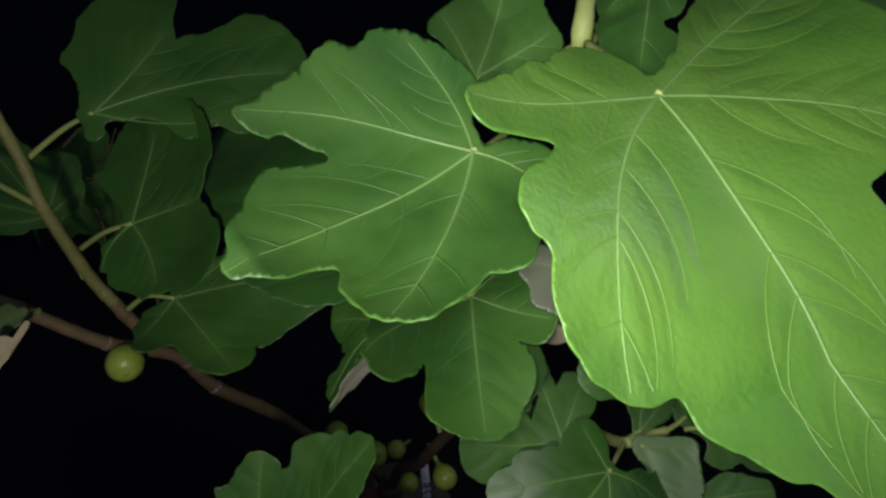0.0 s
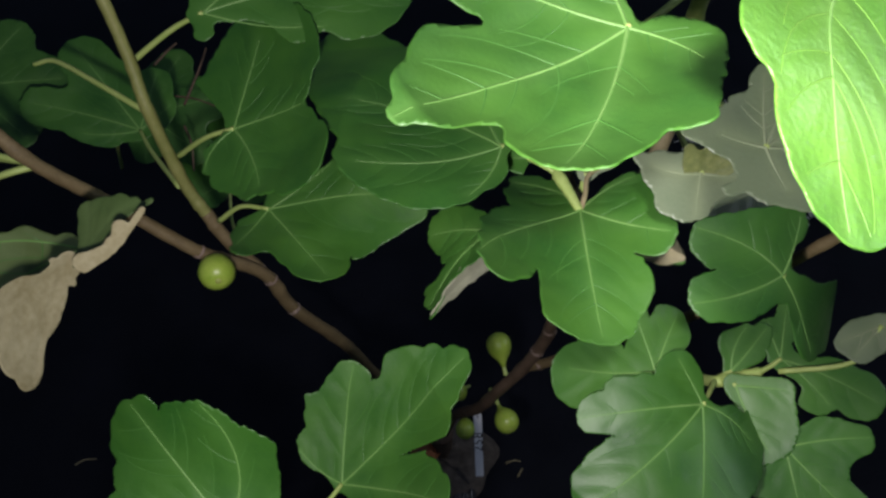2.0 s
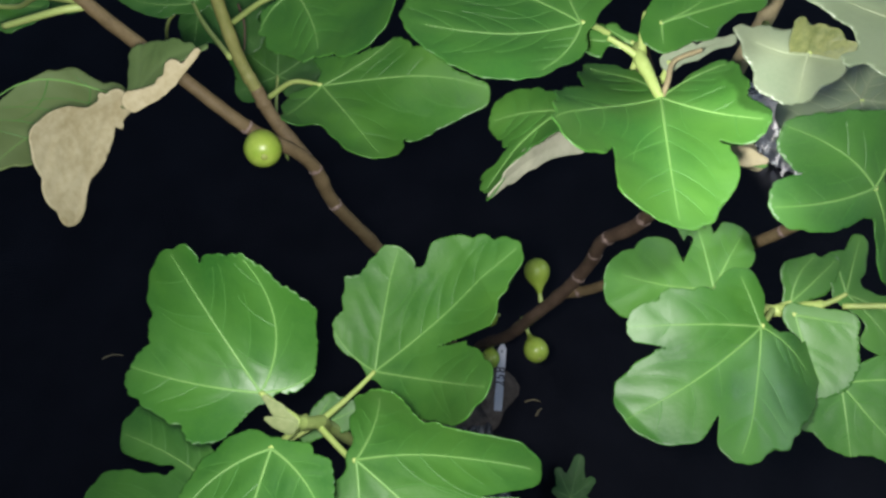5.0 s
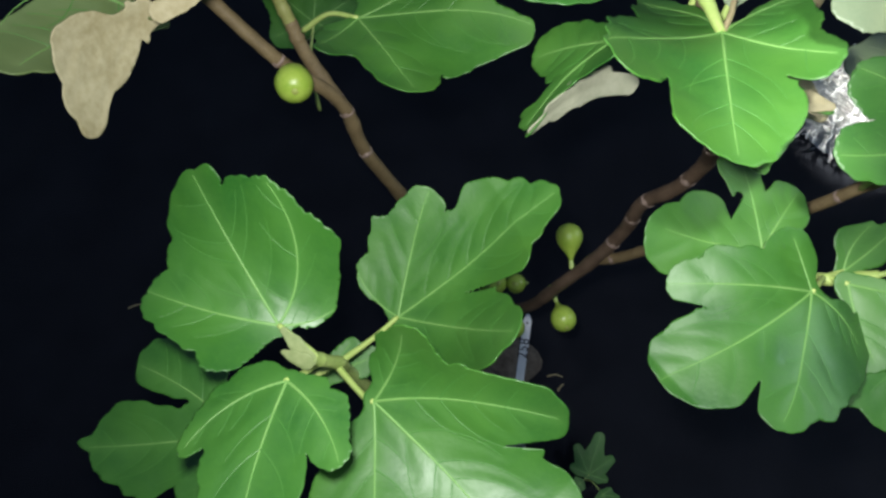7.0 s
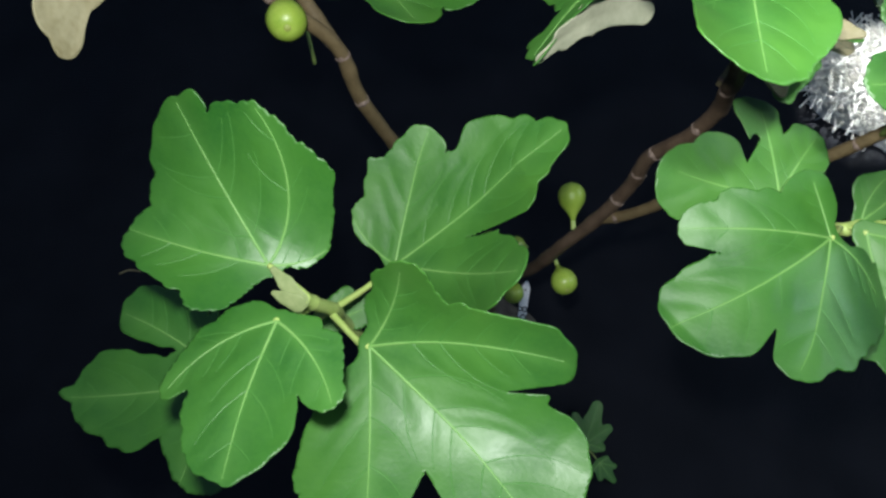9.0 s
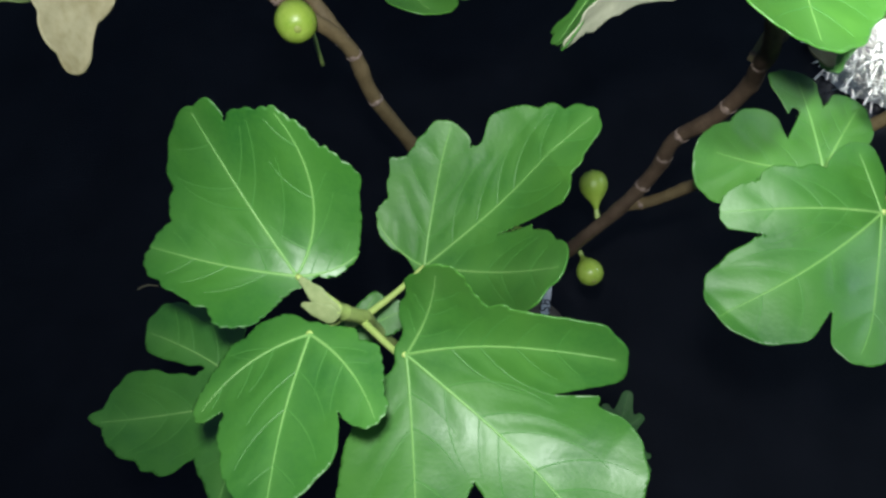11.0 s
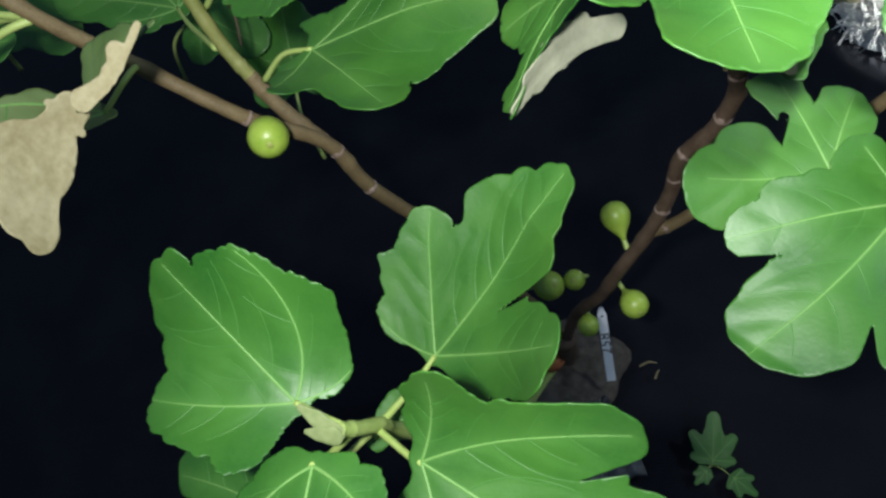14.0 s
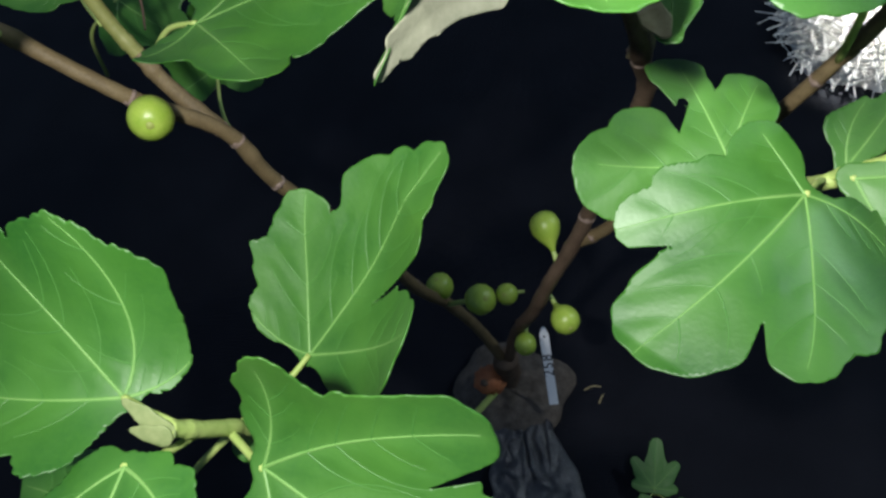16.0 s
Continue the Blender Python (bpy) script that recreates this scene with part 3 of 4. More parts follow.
# leaves
leaf(tree, (0.0885, 0.2228, 1.2523), (0.227, -0.056, 0.972), (0.401, -0.904, -0.146), 0.0013, (-1.21, 2.09, 2.04),
     [(0, 0.17, 0.0294, 0.0296, 0.094), (-39, 0.132, 0.0362, 0.0311, -0.02), (-85, 0.099, 0.0199, 0.0096, -0.045), (69, 0.114, 0.0257, 0.0358, -0.219), (108, 0.159, 0.0504, 0.0441, -0.109), (-102, 0.045, 0.0231, 0.0256, -0.055), (-20, 0.139, 0.0142, 0.002, -0.424), (-8, 0.153, 0.0288, 0.0306, 0.217), (112, 0.173, 0.0128, 0.0249, -0.36), (-21, 0.137, 0.0101, 0.0092, 0.256)],
     seed=1, stalk=((0.092, 0.26, 1.235), (0.086, 0.35, 1.195)), top=LIME, cell=0.0015, label="large glossy lime-green leaf with broad blunt lobes", veins=[(0, 0.175, 0.016), (-35, 0.135, -0.116), (-88, 0.099, -0.012), (56, 0.109, 0.121), (113, 0.147, 0.035)])
leaf(tree, (0.015, 0.2466, 1.2011), (-0.007, -0.136, 0.991), (-0.764, -0.638, -0.093), 0.0006, (1.97, -1.46, 5.85),
     [(-4, 0.113, 0.0243, 0.0263, 0.032), (-33, 0.105, 0.0266, 0.0069, -0.182), (31, 0.112, 0.0094, 0.0309, 0.305), (95, 0.043, 0.0316, 0.0228, -0.305), (-86, 0.07, 0.0247, 0.0322, 0.021), (58, 0.088, 0.0097, 0.0118, 0.191), (-1, 0.126, 0.0158, 0.0184, 0.094), (0, 0.132, 0.0182, 0.0055, -0.053), (-22, 0.064, 0.0024, 0.0344, 0), (-106, 0.01, 0.0043, 0.0022, 0.209)],
     seed=2, stalk=((0.03, 0.285, 1.175), (0.086, 0.36, 1.17)), label="large glossy green leaf with broad blunt lobes", veins=[(0, 0.138, 0.009), (-33, 0.108, -0.119), (31, 0.114, 0.039), (93, 0.043, 0.131), (-98, 0.066, -0.104)], cuts=[(-24, 0.069, -26, 0.081, 0.004)])
leaf(tree, (-0.2783, 0.4215, 1.0863), (0.099, -0.445, 0.89), (0.943, 0.327, 0.059), 0.0034, (0, 0, 0),
     [(2, 0.174, 0.0299, 0.0548, 0.075), (57, 0.144, 0.0366, 0.0266, 0.015), (-12, 0.1, 0.0104, 0.0279, 0.037), (92, 0.062, 0.0043, 0.0127, -0.01), (-98, 0.025, 0.004, 0.0067, 0.002)], seed=3, stalk=((-0.31, 0.42, 1.07), (-0.354, 0.413, 1.04)), veins=[(-3, 0.161, 0.054), (38, 0.087, -0.024), (-20, 0.103, -0.049)])
leaf(tree, (-0.2588, 0.3703, 1.0115), (-0.306, -0.304, 0.902), (0.254, 0.887, 0.385), 0.0009, (2.3, -0.95, 1.95),
     [(11, 0.099, 0.035, 0.0277, 0.033), (-49, 0.049, 0.0152, 0.0449, -0.015), (-136, 0.081, 0.0203, 0.0063, -0.129), (175, 0.046, 0.0098, 0.0049, -0.113), (-24, 0.1, 0.0499, 0.0549, -0.03), (-103, 0.12, 0.0411, 0.0324, 0), (55, 0.065, 0.0141, 0.0042, -0.253), (50, 0.062, 0.008, 0.008, -0.15), (-46, 0.101, 0.014, 0.014, -0.15), (50, 0.062, 0.008, 0.008, -0.15)],
     seed=4, stalk=((-0.29, 0.375, 0.995), (-0.331, 0.387, 0.958)), veins=[(0, 0.081, 0.048), (-70, 0.079, 0.03), (-130, 0.078, 0.048), (173, 0.045, -0.177)])
leaf(tree, (-0.2398, 0.3461, 0.9389), (-0.15, 0.004, 0.989), (0.987, -0.058, 0.15), 0.0006, (0.4, 5.33, 5.05),
     [(-2, 0.148, 0.0409, 0.0107, -0.049), (-42, 0.11, 0.0241, 0.024, -0.013), (-49, 0.051, 0.0292, 0.0525, -0.2), (17, 0.083, 0.0163, 0.0208, 0.077), (118, 0.036, 0.0098, 0.003, -0.335), (-87, 0.069, 0.0242, 0.01, 0.076), (-131, 0.03, 0.0022, 0.0063, 0.335), (-22, 0.107, 0.014, 0.0126, -0), (-22, 0.107, 0.008, 0.008, 0), (-22, 0.107, 0.008, 0.008, 0)],
     seed=5, stalk=((-0.27, 0.355, 0.93), (-0.298, 0.357, 0.905)), veins=[(0, 0.152, 0.062), (-44, 0.107, 0.003), (-95, 0.058, -0.058), (34, 0.07, 0.033)], cuts=[(-27, 0.095, -33, 0.11, 0.002)])
leaf(tree, (-0.0374, 0.3237, 1.049), (-0.184, -0.116, 0.976), (-0.982, 0.073, -0.176), 0.0015, (1.57, 2.01, 0.18),
     [(8, 0.119, 0.0463, 0.0416, 0.047), (-34, 0.198, 0.0523, 0.0473, 0.079), (61, 0.05, 0.0161, 0.0068, 0.04), (-103, 0.075, 0.0144, 0.0052, 0.001), (-38, 0.221, 0.0336, 0.0351, 0.047), (34, 0.088, 0.0289, 0.0306, 0.034), (-68, 0.085, 0.032, 0.03, 0)], seed=6, stalk=((-0.02, 0.337, 1.035), (0.008, 0.336, 1.018)), veins=[(14, 0.109, 0.043), (-18, 0.136, -0.086), (-68, 0.065, 0.028), (67, 0.052, 0.088)])
leaf(tree, (0.0207, 0.2827, 1.0298), (-0.278, 0.176, 0.944), (0.029, -0.981, 0.192), 0.0006, (-0.47, -4.47, 5.86),
     [(-4, 0.12, 0.002, 0.0313, -0.215), (-35, 0.1, 0.0219, 0.0141, -0.163), (44, 0.076, 0.0081, 0.0147, 0.191), (-141, 0.071, 0.0024, 0.0144, 0.248), (69, 0.052, 0.0192, 0.0166, 0.192), (-72, 0.055, 0.0404, 0.0214, 0.293), (3, 0.103, 0.026, 0.0326, -0.014), (-32, 0.104, 0.0033, 0.0088, -0.055), (-132, 0.063, 0.0225, 0.0222, 0.079), (-142, 0.075, 0.008, 0.008, 0.15)],
     seed=7, stalk=((0.02, 0.322, 1.005), (0.008, 0.336, 1.018)), label="deeply lobed glossy green leaf", veins=[(0, 0.119, -0.006), (-39, 0.1, -0.161), (50, 0.073, -0.013), (-135, 0.069, -0.146), (104, 0.044, 0.181)], cuts=[(29, 0.058, 34, 0.075, 0.0015)])
leaf(tree, (0.1639, 0.2543, 1.0039), (0.392, -0.588, 0.708), (-0.832, 0.102, 0.545), 0.0006, (-3.64, -2.51, 1.08),
     [(2, 0.071, 0.0178, 0.018, -0.196), (43, 0.072, 0.0194, 0.0167, 0.034), (145, 0.072, 0.0075, 0.0023, 0.063), (-69, 0.049, 0.0046, 0.0143, 0.303), (175, 0.1, 0.0191, 0.0182, -0.181), (-173, 0.101, 0.0286, 0.021, -0.186), (78, 0.02, 0.0083, 0.0228, 0.3), (-48, 0.05, 0.0261, 0.0195, 0.206), (-180, 0.1, 0.0224, 0.0058, -0.19), (-81, 0.046, 0.0177, 0.0074, 0.332)],
     seed=8, stalk=((0.171, 0.288, 0.955), (0.181, 0.321, 0.878)), veins=[(0, 0.072, -0.065), (43, 0.073, 0.042), (149, 0.072, 0.03), (-78, 0.045, -0.053)], cuts=[(23, 0.05, 25, 0.065, 0.002)])
leaf(tree, (0.1361, 0.2094, 0.8858), (0.422, -0.23, 0.877), (-0.657, -0.744, 0.121), 0.0006, (-2.18, 5.12, 0.83),
     [(2, 0.128, 0.026, 0.0293, -0.05), (-33, 0.098, 0.0193, 0.0169, -0.08), (30, 0.108, 0.0249, 0.0158, 0.178), (-82, 0.05, 0.0224, 0.0228, 0.034), (103, 0.073, 0.0294, 0.029, -0.314), (129, 0.084, 0.0214, 0.0154, -0.31), (130, 0.088, 0.0226, 0.0057, -0.281), (-49, 0.08, 0.0094, 0.0065, -0.074), (48, 0.09, 0.0195, 0.0115, -0.063), (3, 0.126, 0.0061, 0.0164, -0.134)],
     seed=9, stalk=((0.15, 0.23, 0.87), (0.168, 0.257, 0.84)), teeth=0.0008, cell=0.0017, label="deeply lobed glossy green leaf", veins=[(0, 0.134, 0.016), (-32, 0.101, -0.008), (31, 0.106, 0.06), (-98, 0.042, -0.022), (114, 0.061, 0.072)], cuts=[(-20, 0.076, -23, 0.094, 0.003), (19, 0.083, 21, 0.105, 0.004)])
leaf(tree, (0.1006, 0.234, 0.89), (0.081, -0.314, 0.946), (-0.996, -0.071, 0.062), 0.0006, (1.39, -3.19, -2.21),
     [(5, 0.089, 0.0251, 0.0259, -0.025), (-74, 0.073, 0.0031, 0.0153, -0.089), (-109, 0.061, 0.0021, 0.0221, 0.266), (-64, 0.052, 0.0058, 0.0021, 0.16), (-65, 0.075, 0.0066, 0.0109, -0.101), (-15, 0.07, 0.0161, 0.0224, 0.078), (-127, 0.037, 0.0196, 0.0094, 0.321), (-60, 0.075, 0.0096, 0.004, -0.076), (-113, 0.064, 0.0097, 0.0155, 0.17), (-78, 0.06, 0.0101, 0.0101, 0.043)],
     seed=10, stalk=((0.13, 0.27, 0.84), (0.12, 0.3, 0.78)), cell=0.0017, teeth=0.0005, veins=[(0, 0.077, 0.032), (-74, 0.071, -0.016), (-118, 0.061, 0.024)], cuts=[(-32, 0.031, -54, 0.038, 0.002)])
leaf(tree, (-0.21, 0.0815, 0.9114), (0.217, -0.263, 0.94), (-0.697, 0.632, 0.338), 0.0006, (2.5, -13.91, 7.04),
     [(6, 0.111, 0.0408, 0.0232, 0.011), (-26, 0.077, 0.0156, 0.0051, -0.317), (49, 0.057, 0.0192, 0.0489, 0.269), (-70, 0.047, 0.0351, 0.0215, 0.342), (44, 0.091, 0.018, 0.0194, 0.122), (36, 0.084, 0.0234, 0.0099, 0.054), (20, 0.092, 0.014, 0.014, 0), (14, 0.099, 0.0222, 0.0021, -0.057), (15, 0.099, 0.0347, 0.0027, -0.194), (20, 0.092, 0.014, 0.014, 0)],
     seed=11, stalk=((-0.195, 0.0745, 0.912), (-0.183, 0.071, 0.902)), teeth=0.0013, label="broad toothed green leaf with pale veins", cell=0.0017, veins=[(0, 0.11, 0.011), (-24, 0.082, -0.195), (43, 0.094, 0.035), (-104, 0.038, -0.087)], cuts=[(-7, 0.088, -10, 0.093, 0.002)])
leaf(tree, (-0.1522, 0.1419, 0.8339), (-0.328, -0.436, 0.838), (0.666, 0.522, 0.532), 0.0006, (1.46, -3.07, 6.64),
     [(4, 0.139, 0.0206, 0.042, 0.041), (38, 0.101, 0.0289, 0.0171, 0.063), (-40, 0.117, 0.0262, 0.0268, -0.013), (57, 0.061, 0.0207, 0.0422, 0.165), (-51, 0.067, 0.0264, 0.0234, 0.084), (0, 0.158, 0.002, 0.0171, -0.21), (-38, 0.125, 0.0103, 0.0141, 0.089), (-12, 0.126, 0.0139, 0.0156, 0.09), (7, 0.145, 0.0174, 0.0139, 0.115), (-9, 0.136, 0.0021, 0.004, -0.166)],
     seed=12, stalk=((-0.165, 0.12, 0.835), (-0.181, 0.089, 0.848)), teeth=0.001, cell=0.0017, veins=[(0, 0.162, -0.008), (37, 0.103, 0.047), (-39, 0.125, -0.019), (97, 0.048, 0.119)], cuts=[(-17, 0.061, -20, 0.1, 0.002), (28, 0.089, 27, 0.112, 0.003), (-66, 0.059, -73, 0.062, 0.002)])
leaf(tree, (-0.1876, 0.0438, 0.9237), (-0.25, 0.114, 0.961), (0.161, -0.974, 0.157), 0.0006, (0.8, -0.67, -0.65),
     [(-2, 0.092, 0.0309, 0.029, -0.053), (-68, 0.038, 0.0213, 0.0222, 0.028), (40, 0.068, 0.0217, 0.0104, 0.005), (-52, 0.07, 0.0181, 0.0118, -0.121), (78, 0.028, 0.0061, 0.0054, 0.025), (-6, 0.08, 0.0119, 0.0228, 0.191), (-41, 0.052, 0.022, 0.022, 0), (2, 0.094, 0.0177, 0.0117, -0.009), (-35, 0.051, 0.0207, 0.0221, 0.012), (1, 0.09, 0.014, 0.014, 0)],
     seed=13, stalk=((-0.19, 0.055, 0.9), (-0.186, 0.08, 0.872)), cell=0.0017, teeth=0.001, veins=[(0, 0.096, -0.039), (-50, 0.069, -0.135), (39, 0.069, 0.078)], cuts=[(-42, 0.057, -43, 0.068, 0.0018), (27, 0.052, 27, 0.065, 0.002)])
leaf(tree, (-0.1412, 0.0567, 0.8843), (-0.251, -0.549, 0.798), (0.855, -0.513, -0.084), 0.0006, (0.49, -7.5, 8.49),
     [(7, 0.151, 0.0324, 0.0377, 0.016), (42, 0.127, 0.0207, 0.0187, 0.06), (-31, 0.092, 0.0411, 0.0253, -0.009), (86, 0.069, 0.0295, 0.0154, -0.098), (26, 0.089, 0.0196, 0.0186, -0.004), (34, 0.089, 0.018, 0.027, 0.028), (29, 0.112, 0.008, 0.008, -0.15), (33, 0.093, 0.0214, 0.0232, 0.023), (31, 0.087, 0.022, 0.022, 0), (26, 0.111, 0.008, 0.008, -0.15)],
     seed=14, stalk=((-0.15, 0.062, 0.872), (-0.182, 0.086, 0.855)), label="deeply lobed glossy green leaf", cell=0.0017, teeth=0.001, veins=[(0, 0.15, 0.02), (40, 0.126, 0.053), (-33, 0.089, -0.045), (95, 0.061, -0.014)], cuts=[(27, 0.089, 31, 0.112, 0.0025), (-15, 0.079, -17, 0.089, 0.006)])
leaf(tree, (-0.2407, 0.0313, 0.8169), (-0.111, -0.288, 0.951), (-0.945, -0.265, -0.191), 0.0006, (-0.56, 0.74, -0.48),
     [(-1, 0.125, 0.0236, 0.031, 0.002), (-39, 0.114, 0.0193, 0.021, -0.109), (70, 0.076, 0.0288, 0.0273, -0.1), (-2, 0.137, 0.0294, 0.002, 0.089), (-11, 0.043, 0.0104, 0.0306, -0.078), (-76, 0.054, 0.0066, 0.0029, 0.306), (16, 0.097, 0.0187, 0.0208, -0.035), (17, 0.1, 0.0033, 0.0116, -0.005), (34, 0.058, 0.022, 0.022, 0), (34, 0.058, 0.022, 0.022, 0)],
     seed=15, stalk=((-0.21, 0.07, 0.83), (-0.181, 0.089, 0.848)), veins=[(0, 0.132, 0.015), (-33, 0.111, -0.047), (62, 0.078, -0.024)])
leaf(tree, (0.1041, 0.2459, 1.1304), (0.08, -0.321, 0.944), (-0.973, 0.181, 0.144), 0.0013, (0.4, -0, 0.4),
     [(-7, 0.036, 0.0154, 0.0165, -0.073), (157, 0.01, 0.0213, 0.0392, -0.169), (-94, 0.081, 0.0202, 0.0071, -0.037), (126, 0.028, 0.0206, 0.0156, -0.065), (179, 0.033, 0.022, 0.0143, -0.266), (131, 0.03, 0.0215, 0.0176, 0.054), (157, 0.01, 0.0227, 0.0211, -0.191), (152, 0.051, 0.0182, 0.012, -0.008), (64, 0.039, 0.0043, 0.0036, 0.22), (2, 0.048, 0.008, 0.008, 0)],
     seed=16, stalk=((0.12, 0.29, 1.1), (0.115, 0.4, 1.05)), top=DULL, label="dull grey-green leaf with curled lobes", veins=[(0, 0.027, 0.026), (-81, 0.048, 0.014), (-100, 0.055, -0.02), (-134, 0.035, 0.034), (-167, 0.035, 0.012), (123, 0.027, -0.021)])
cupped = leaf(tree, (0.0834, 0.2626, 1.0916), (0.03, -0.361, 0.932), (-0.992, 0.107, 0.073), 0.0009, (0.82, 0.21, 1.48),
     [(-5, 0.042, 0.0143, 0.0042, 0.125), (47, 0.037, 0.0172, 0.0027, 0.113), (-157, 0.01, 0.0143, 0.0132, -0.24), (130, 0.017, 0.0108, 0.0098, -0.302), (-159, 0.022, 0.0102, 0.0071, -0.058), (55, 0.038, 0.0147, 0.0066, -0.072), (-67, 0.02, 0.0058, 0.0036, -0.29), (162, 0.01, 0.0036, 0.0105, -0.104), (-27, 0.018, 0.0055, 0.0066, 0.234), (-159, 0.021, 0.0081, 0.0077, -0.012)],
     seed=17, stalk=((0.1, 0.31, 1.05), (0.11, 0.42, 1)), top=DULL, label="young grey-green leaf, cupped, mottled yellow inside", veins=[(0, 0.031, 0.075), (88, 0.03, -0.014), (-156, 0.023, 0.213), (-175, 0.022, -0.02)])
leaf(cupped, (0.083, 0.262, 1.0895), (0.05, -0.9, 0.4), (0.0, 0.4, 0.9), 0.002, (4, 0, 6), [(29, 0.024, 0.0045, 0.003, 0.05), (-4, 0.019, 0.0045, 0.0035, 0), (-36, 0.020, 0.005, 0.004, 0), (-66, 0.025, 0.0045, 0.003, 0.05)], seed=39, top=MOTTLED, under=DULL, teeth=0.0004, cell=0.0012, name="raised_lobe", label="raised lobes mottled yellow-green")
leaf(tree, (0.0158, 0.3324, 1.0508), (0, -0.301, 0.954), (0.933, 0.344, 0.109), 0.0049, (0, 0, 0),
     [(5, 0.075, 0.0063, 0.0108, 0.012), (-104, 0.018, 0.01, 0.01, -0.02), (20, 0.04, 0.0223, 0.0102, -0.036)], seed=18, stalk=((0.01, 0.333, 1.035), (0.008, 0.336, 1.018)))
leaf(tree, (0.2161, 0.1979, 0.8384), (-0.101, -0.354, 0.93), (0.702, -0.688, -0.185), 0.0049, (0, 0, 0),
     [(1, 0.081, 0.0148, 0.0159, 0.005), (-79, 0.049, 0.0091, 0.0079, -0.038), (55, 0.071, 0.0189, 0.0116, 0.002), (-35, 0.055, 0.0042, 0.0235, -0.023)], seed=19, stalk=((0.2, 0.22, 0.84), (0.19, 0.258, 0.843)), veins=[(0, 0.076, -0.011), (55, 0.071, 0.034), (-36, 0.06, 0.011)])
leaf(tree, (0.2251, 0.2751, 0.8521), (-0.101, -0.354, 0.93), (-0.3, 0.902, 0.311), 0.0034, (0, 0, 0),
     [(0, 0.037, 0.0104, 0.0078, -0), (-132, 0.09, 0.0164, 0.0223, 0.038), (-28, 0.055, 0.0075, 0.007, 0.005), (-154, 0.058, 0.004, 0.0187, 0.042)], seed=20, stalk=((0.215, 0.268, 0.85), (0.205, 0.262, 0.85)))
leaf(tree, (0.1826, 0.2643, 0.8432), (0, -0.503, 0.865), (0.314, 0.821, 0.477), 0.0015, (0, 0, 0),
     [(-1, 0.047, 0.0148, 0.004, 0.097), (-19, 0.055, 0.0137, 0.0094, -0.015)], seed=21, stalk=((0.178, 0.262, 0.842), (0.168, 0.257, 0.84)))
leaf(tree, (0.1788, 0.2443, 0.8551), (-0.199, -0.398, 0.896), (0.595, -0.775, -0.212), 0.0055, (0, 0, 0),
     [(-13, 0.062, 0.004, 0.0341, -0.039), (50, 0.045, 0.0053, 0.0094, 0.003)], seed=22, stalk=((0.172, 0.252, 0.848), (0.168, 0.257, 0.84)))
leaf(tree, (-0.5177, 0.3346, 0.9874), (0.101, -0.404, 0.909), (0.967, 0.256, 0.006), 0.0051, (0, 0, 0),
     [(-4, 0.052, 0.0145, 0.0141, -0.002), (-43, 0.032, 0.004, 0.004, 0.004), (48, 0.046, 0.0122, 0.0102, 0)], seed=24, stalk=((-0.48, 0.33, 0.995), (-0.44, 0.315, 1.02), (-0.393, 0.303, 1.03)))
leaf(tree, (0.0197, 0.3338, 1.1819), (0, -0.447, 0.894), (0.107, 0.889, 0.445), 0.0044, (0, 0, 0),
     [(-9, 0.091, 0.0264, 0.021, -0.026), (32, 0.05, 0.004, 0.0116, -0.028), (-51, 0.059, 0.0151, 0.0157, 0)], seed=25, stalk=((0.03, 0.35, 1.16), (0.084, 0.37, 1.18)))
leaf(tree, (0.1401, 0.4291, 1.2029), (0.099, -0.445, 0.89), (-0.195, -0.886, -0.421), 0.0055, (0, 0, 0),
     [(1, 0.083, 0.004, 0.0313, -0.002), (-32, 0.055, 0.0135, 0.0117, -0), (27, 0.037, 0.0115, 0.0112, -0)], seed=26, stalk=((0.12, 0.43, 1.19), (0.104, 0.43, 1.1)))
leaf(tree, (-0.0005, 0.3306, 1.0335), (-0.105, -0.314, 0.943), (-0.991, -0.049, -0.127), 0.0015, (0, 0, 0),
     [(-4, 0.034, 0.0039, 0.0139, -0.01), (-35, 0.022, 0.0039, 0.0064, 0.016)], seed=27, stalk=((0.008, 0.336, 1.018),))
leaf(tree, (0.0262, 0.3205, 1.03), (0.207, -0.518, 0.83), (0.852, 0.512, 0.107), 0.0015, (0, 0, 0),
     [(0, 0.053, 0.0037, 0.004, 0.005), (5, 0.023, 0.0039, 0.0071, -0.005)], seed=28, stalk=((0.025, 0.315, 1.015),), top=UNDER)
leaf(tree, (0.2329, 0.2958, 1.0237), (0, -0.406, 0.914), (-0.999, -0.05, -0.022), 0.0051, (0, 0, 0),
     [(1, 0.041, 0.0061, 0.005, -0.004), (-39, 0.037, 0.0101, 0.0099, -0), (42, 0.03, 0.008, 0.006, 0)], seed=29, stalk=((0.27, 0.31, 1.02), (0.25, 0.3, 1.01)))
leaf(tree, (0.287, 0.2806, 0.9075), (-0.304, -0.406, 0.862), (-0.903, -0.165, -0.396), 0.0054, (0, 0, 0),
     [(7, 0.037, 0.0077, 0.004, 0.001), (32, 0.036, 0.0095, 0.0089, 0)], seed=30, stalk=((0.27, 0.26, 0.88), (0.22, 0.262, 0.852)), top=DULL)
leaf(tree, (0.0713, 0.3096, 0.9748), (0, -0.202, 0.979), (0.928, -0.364, -0.075), 0.005, (0, 0, 0),
     [(-3, 0.043, 0.0082, 0.0055, -0.003), (-41, 0.019, 0.0065, 0.0064, 0), (24, 0.028, 0.0082, 0.0077, 0)], seed=31, stalk=((0.05, 0.3, 0.95),), top=TAN, under=GREEN, label="dry tan scrap of leaf")
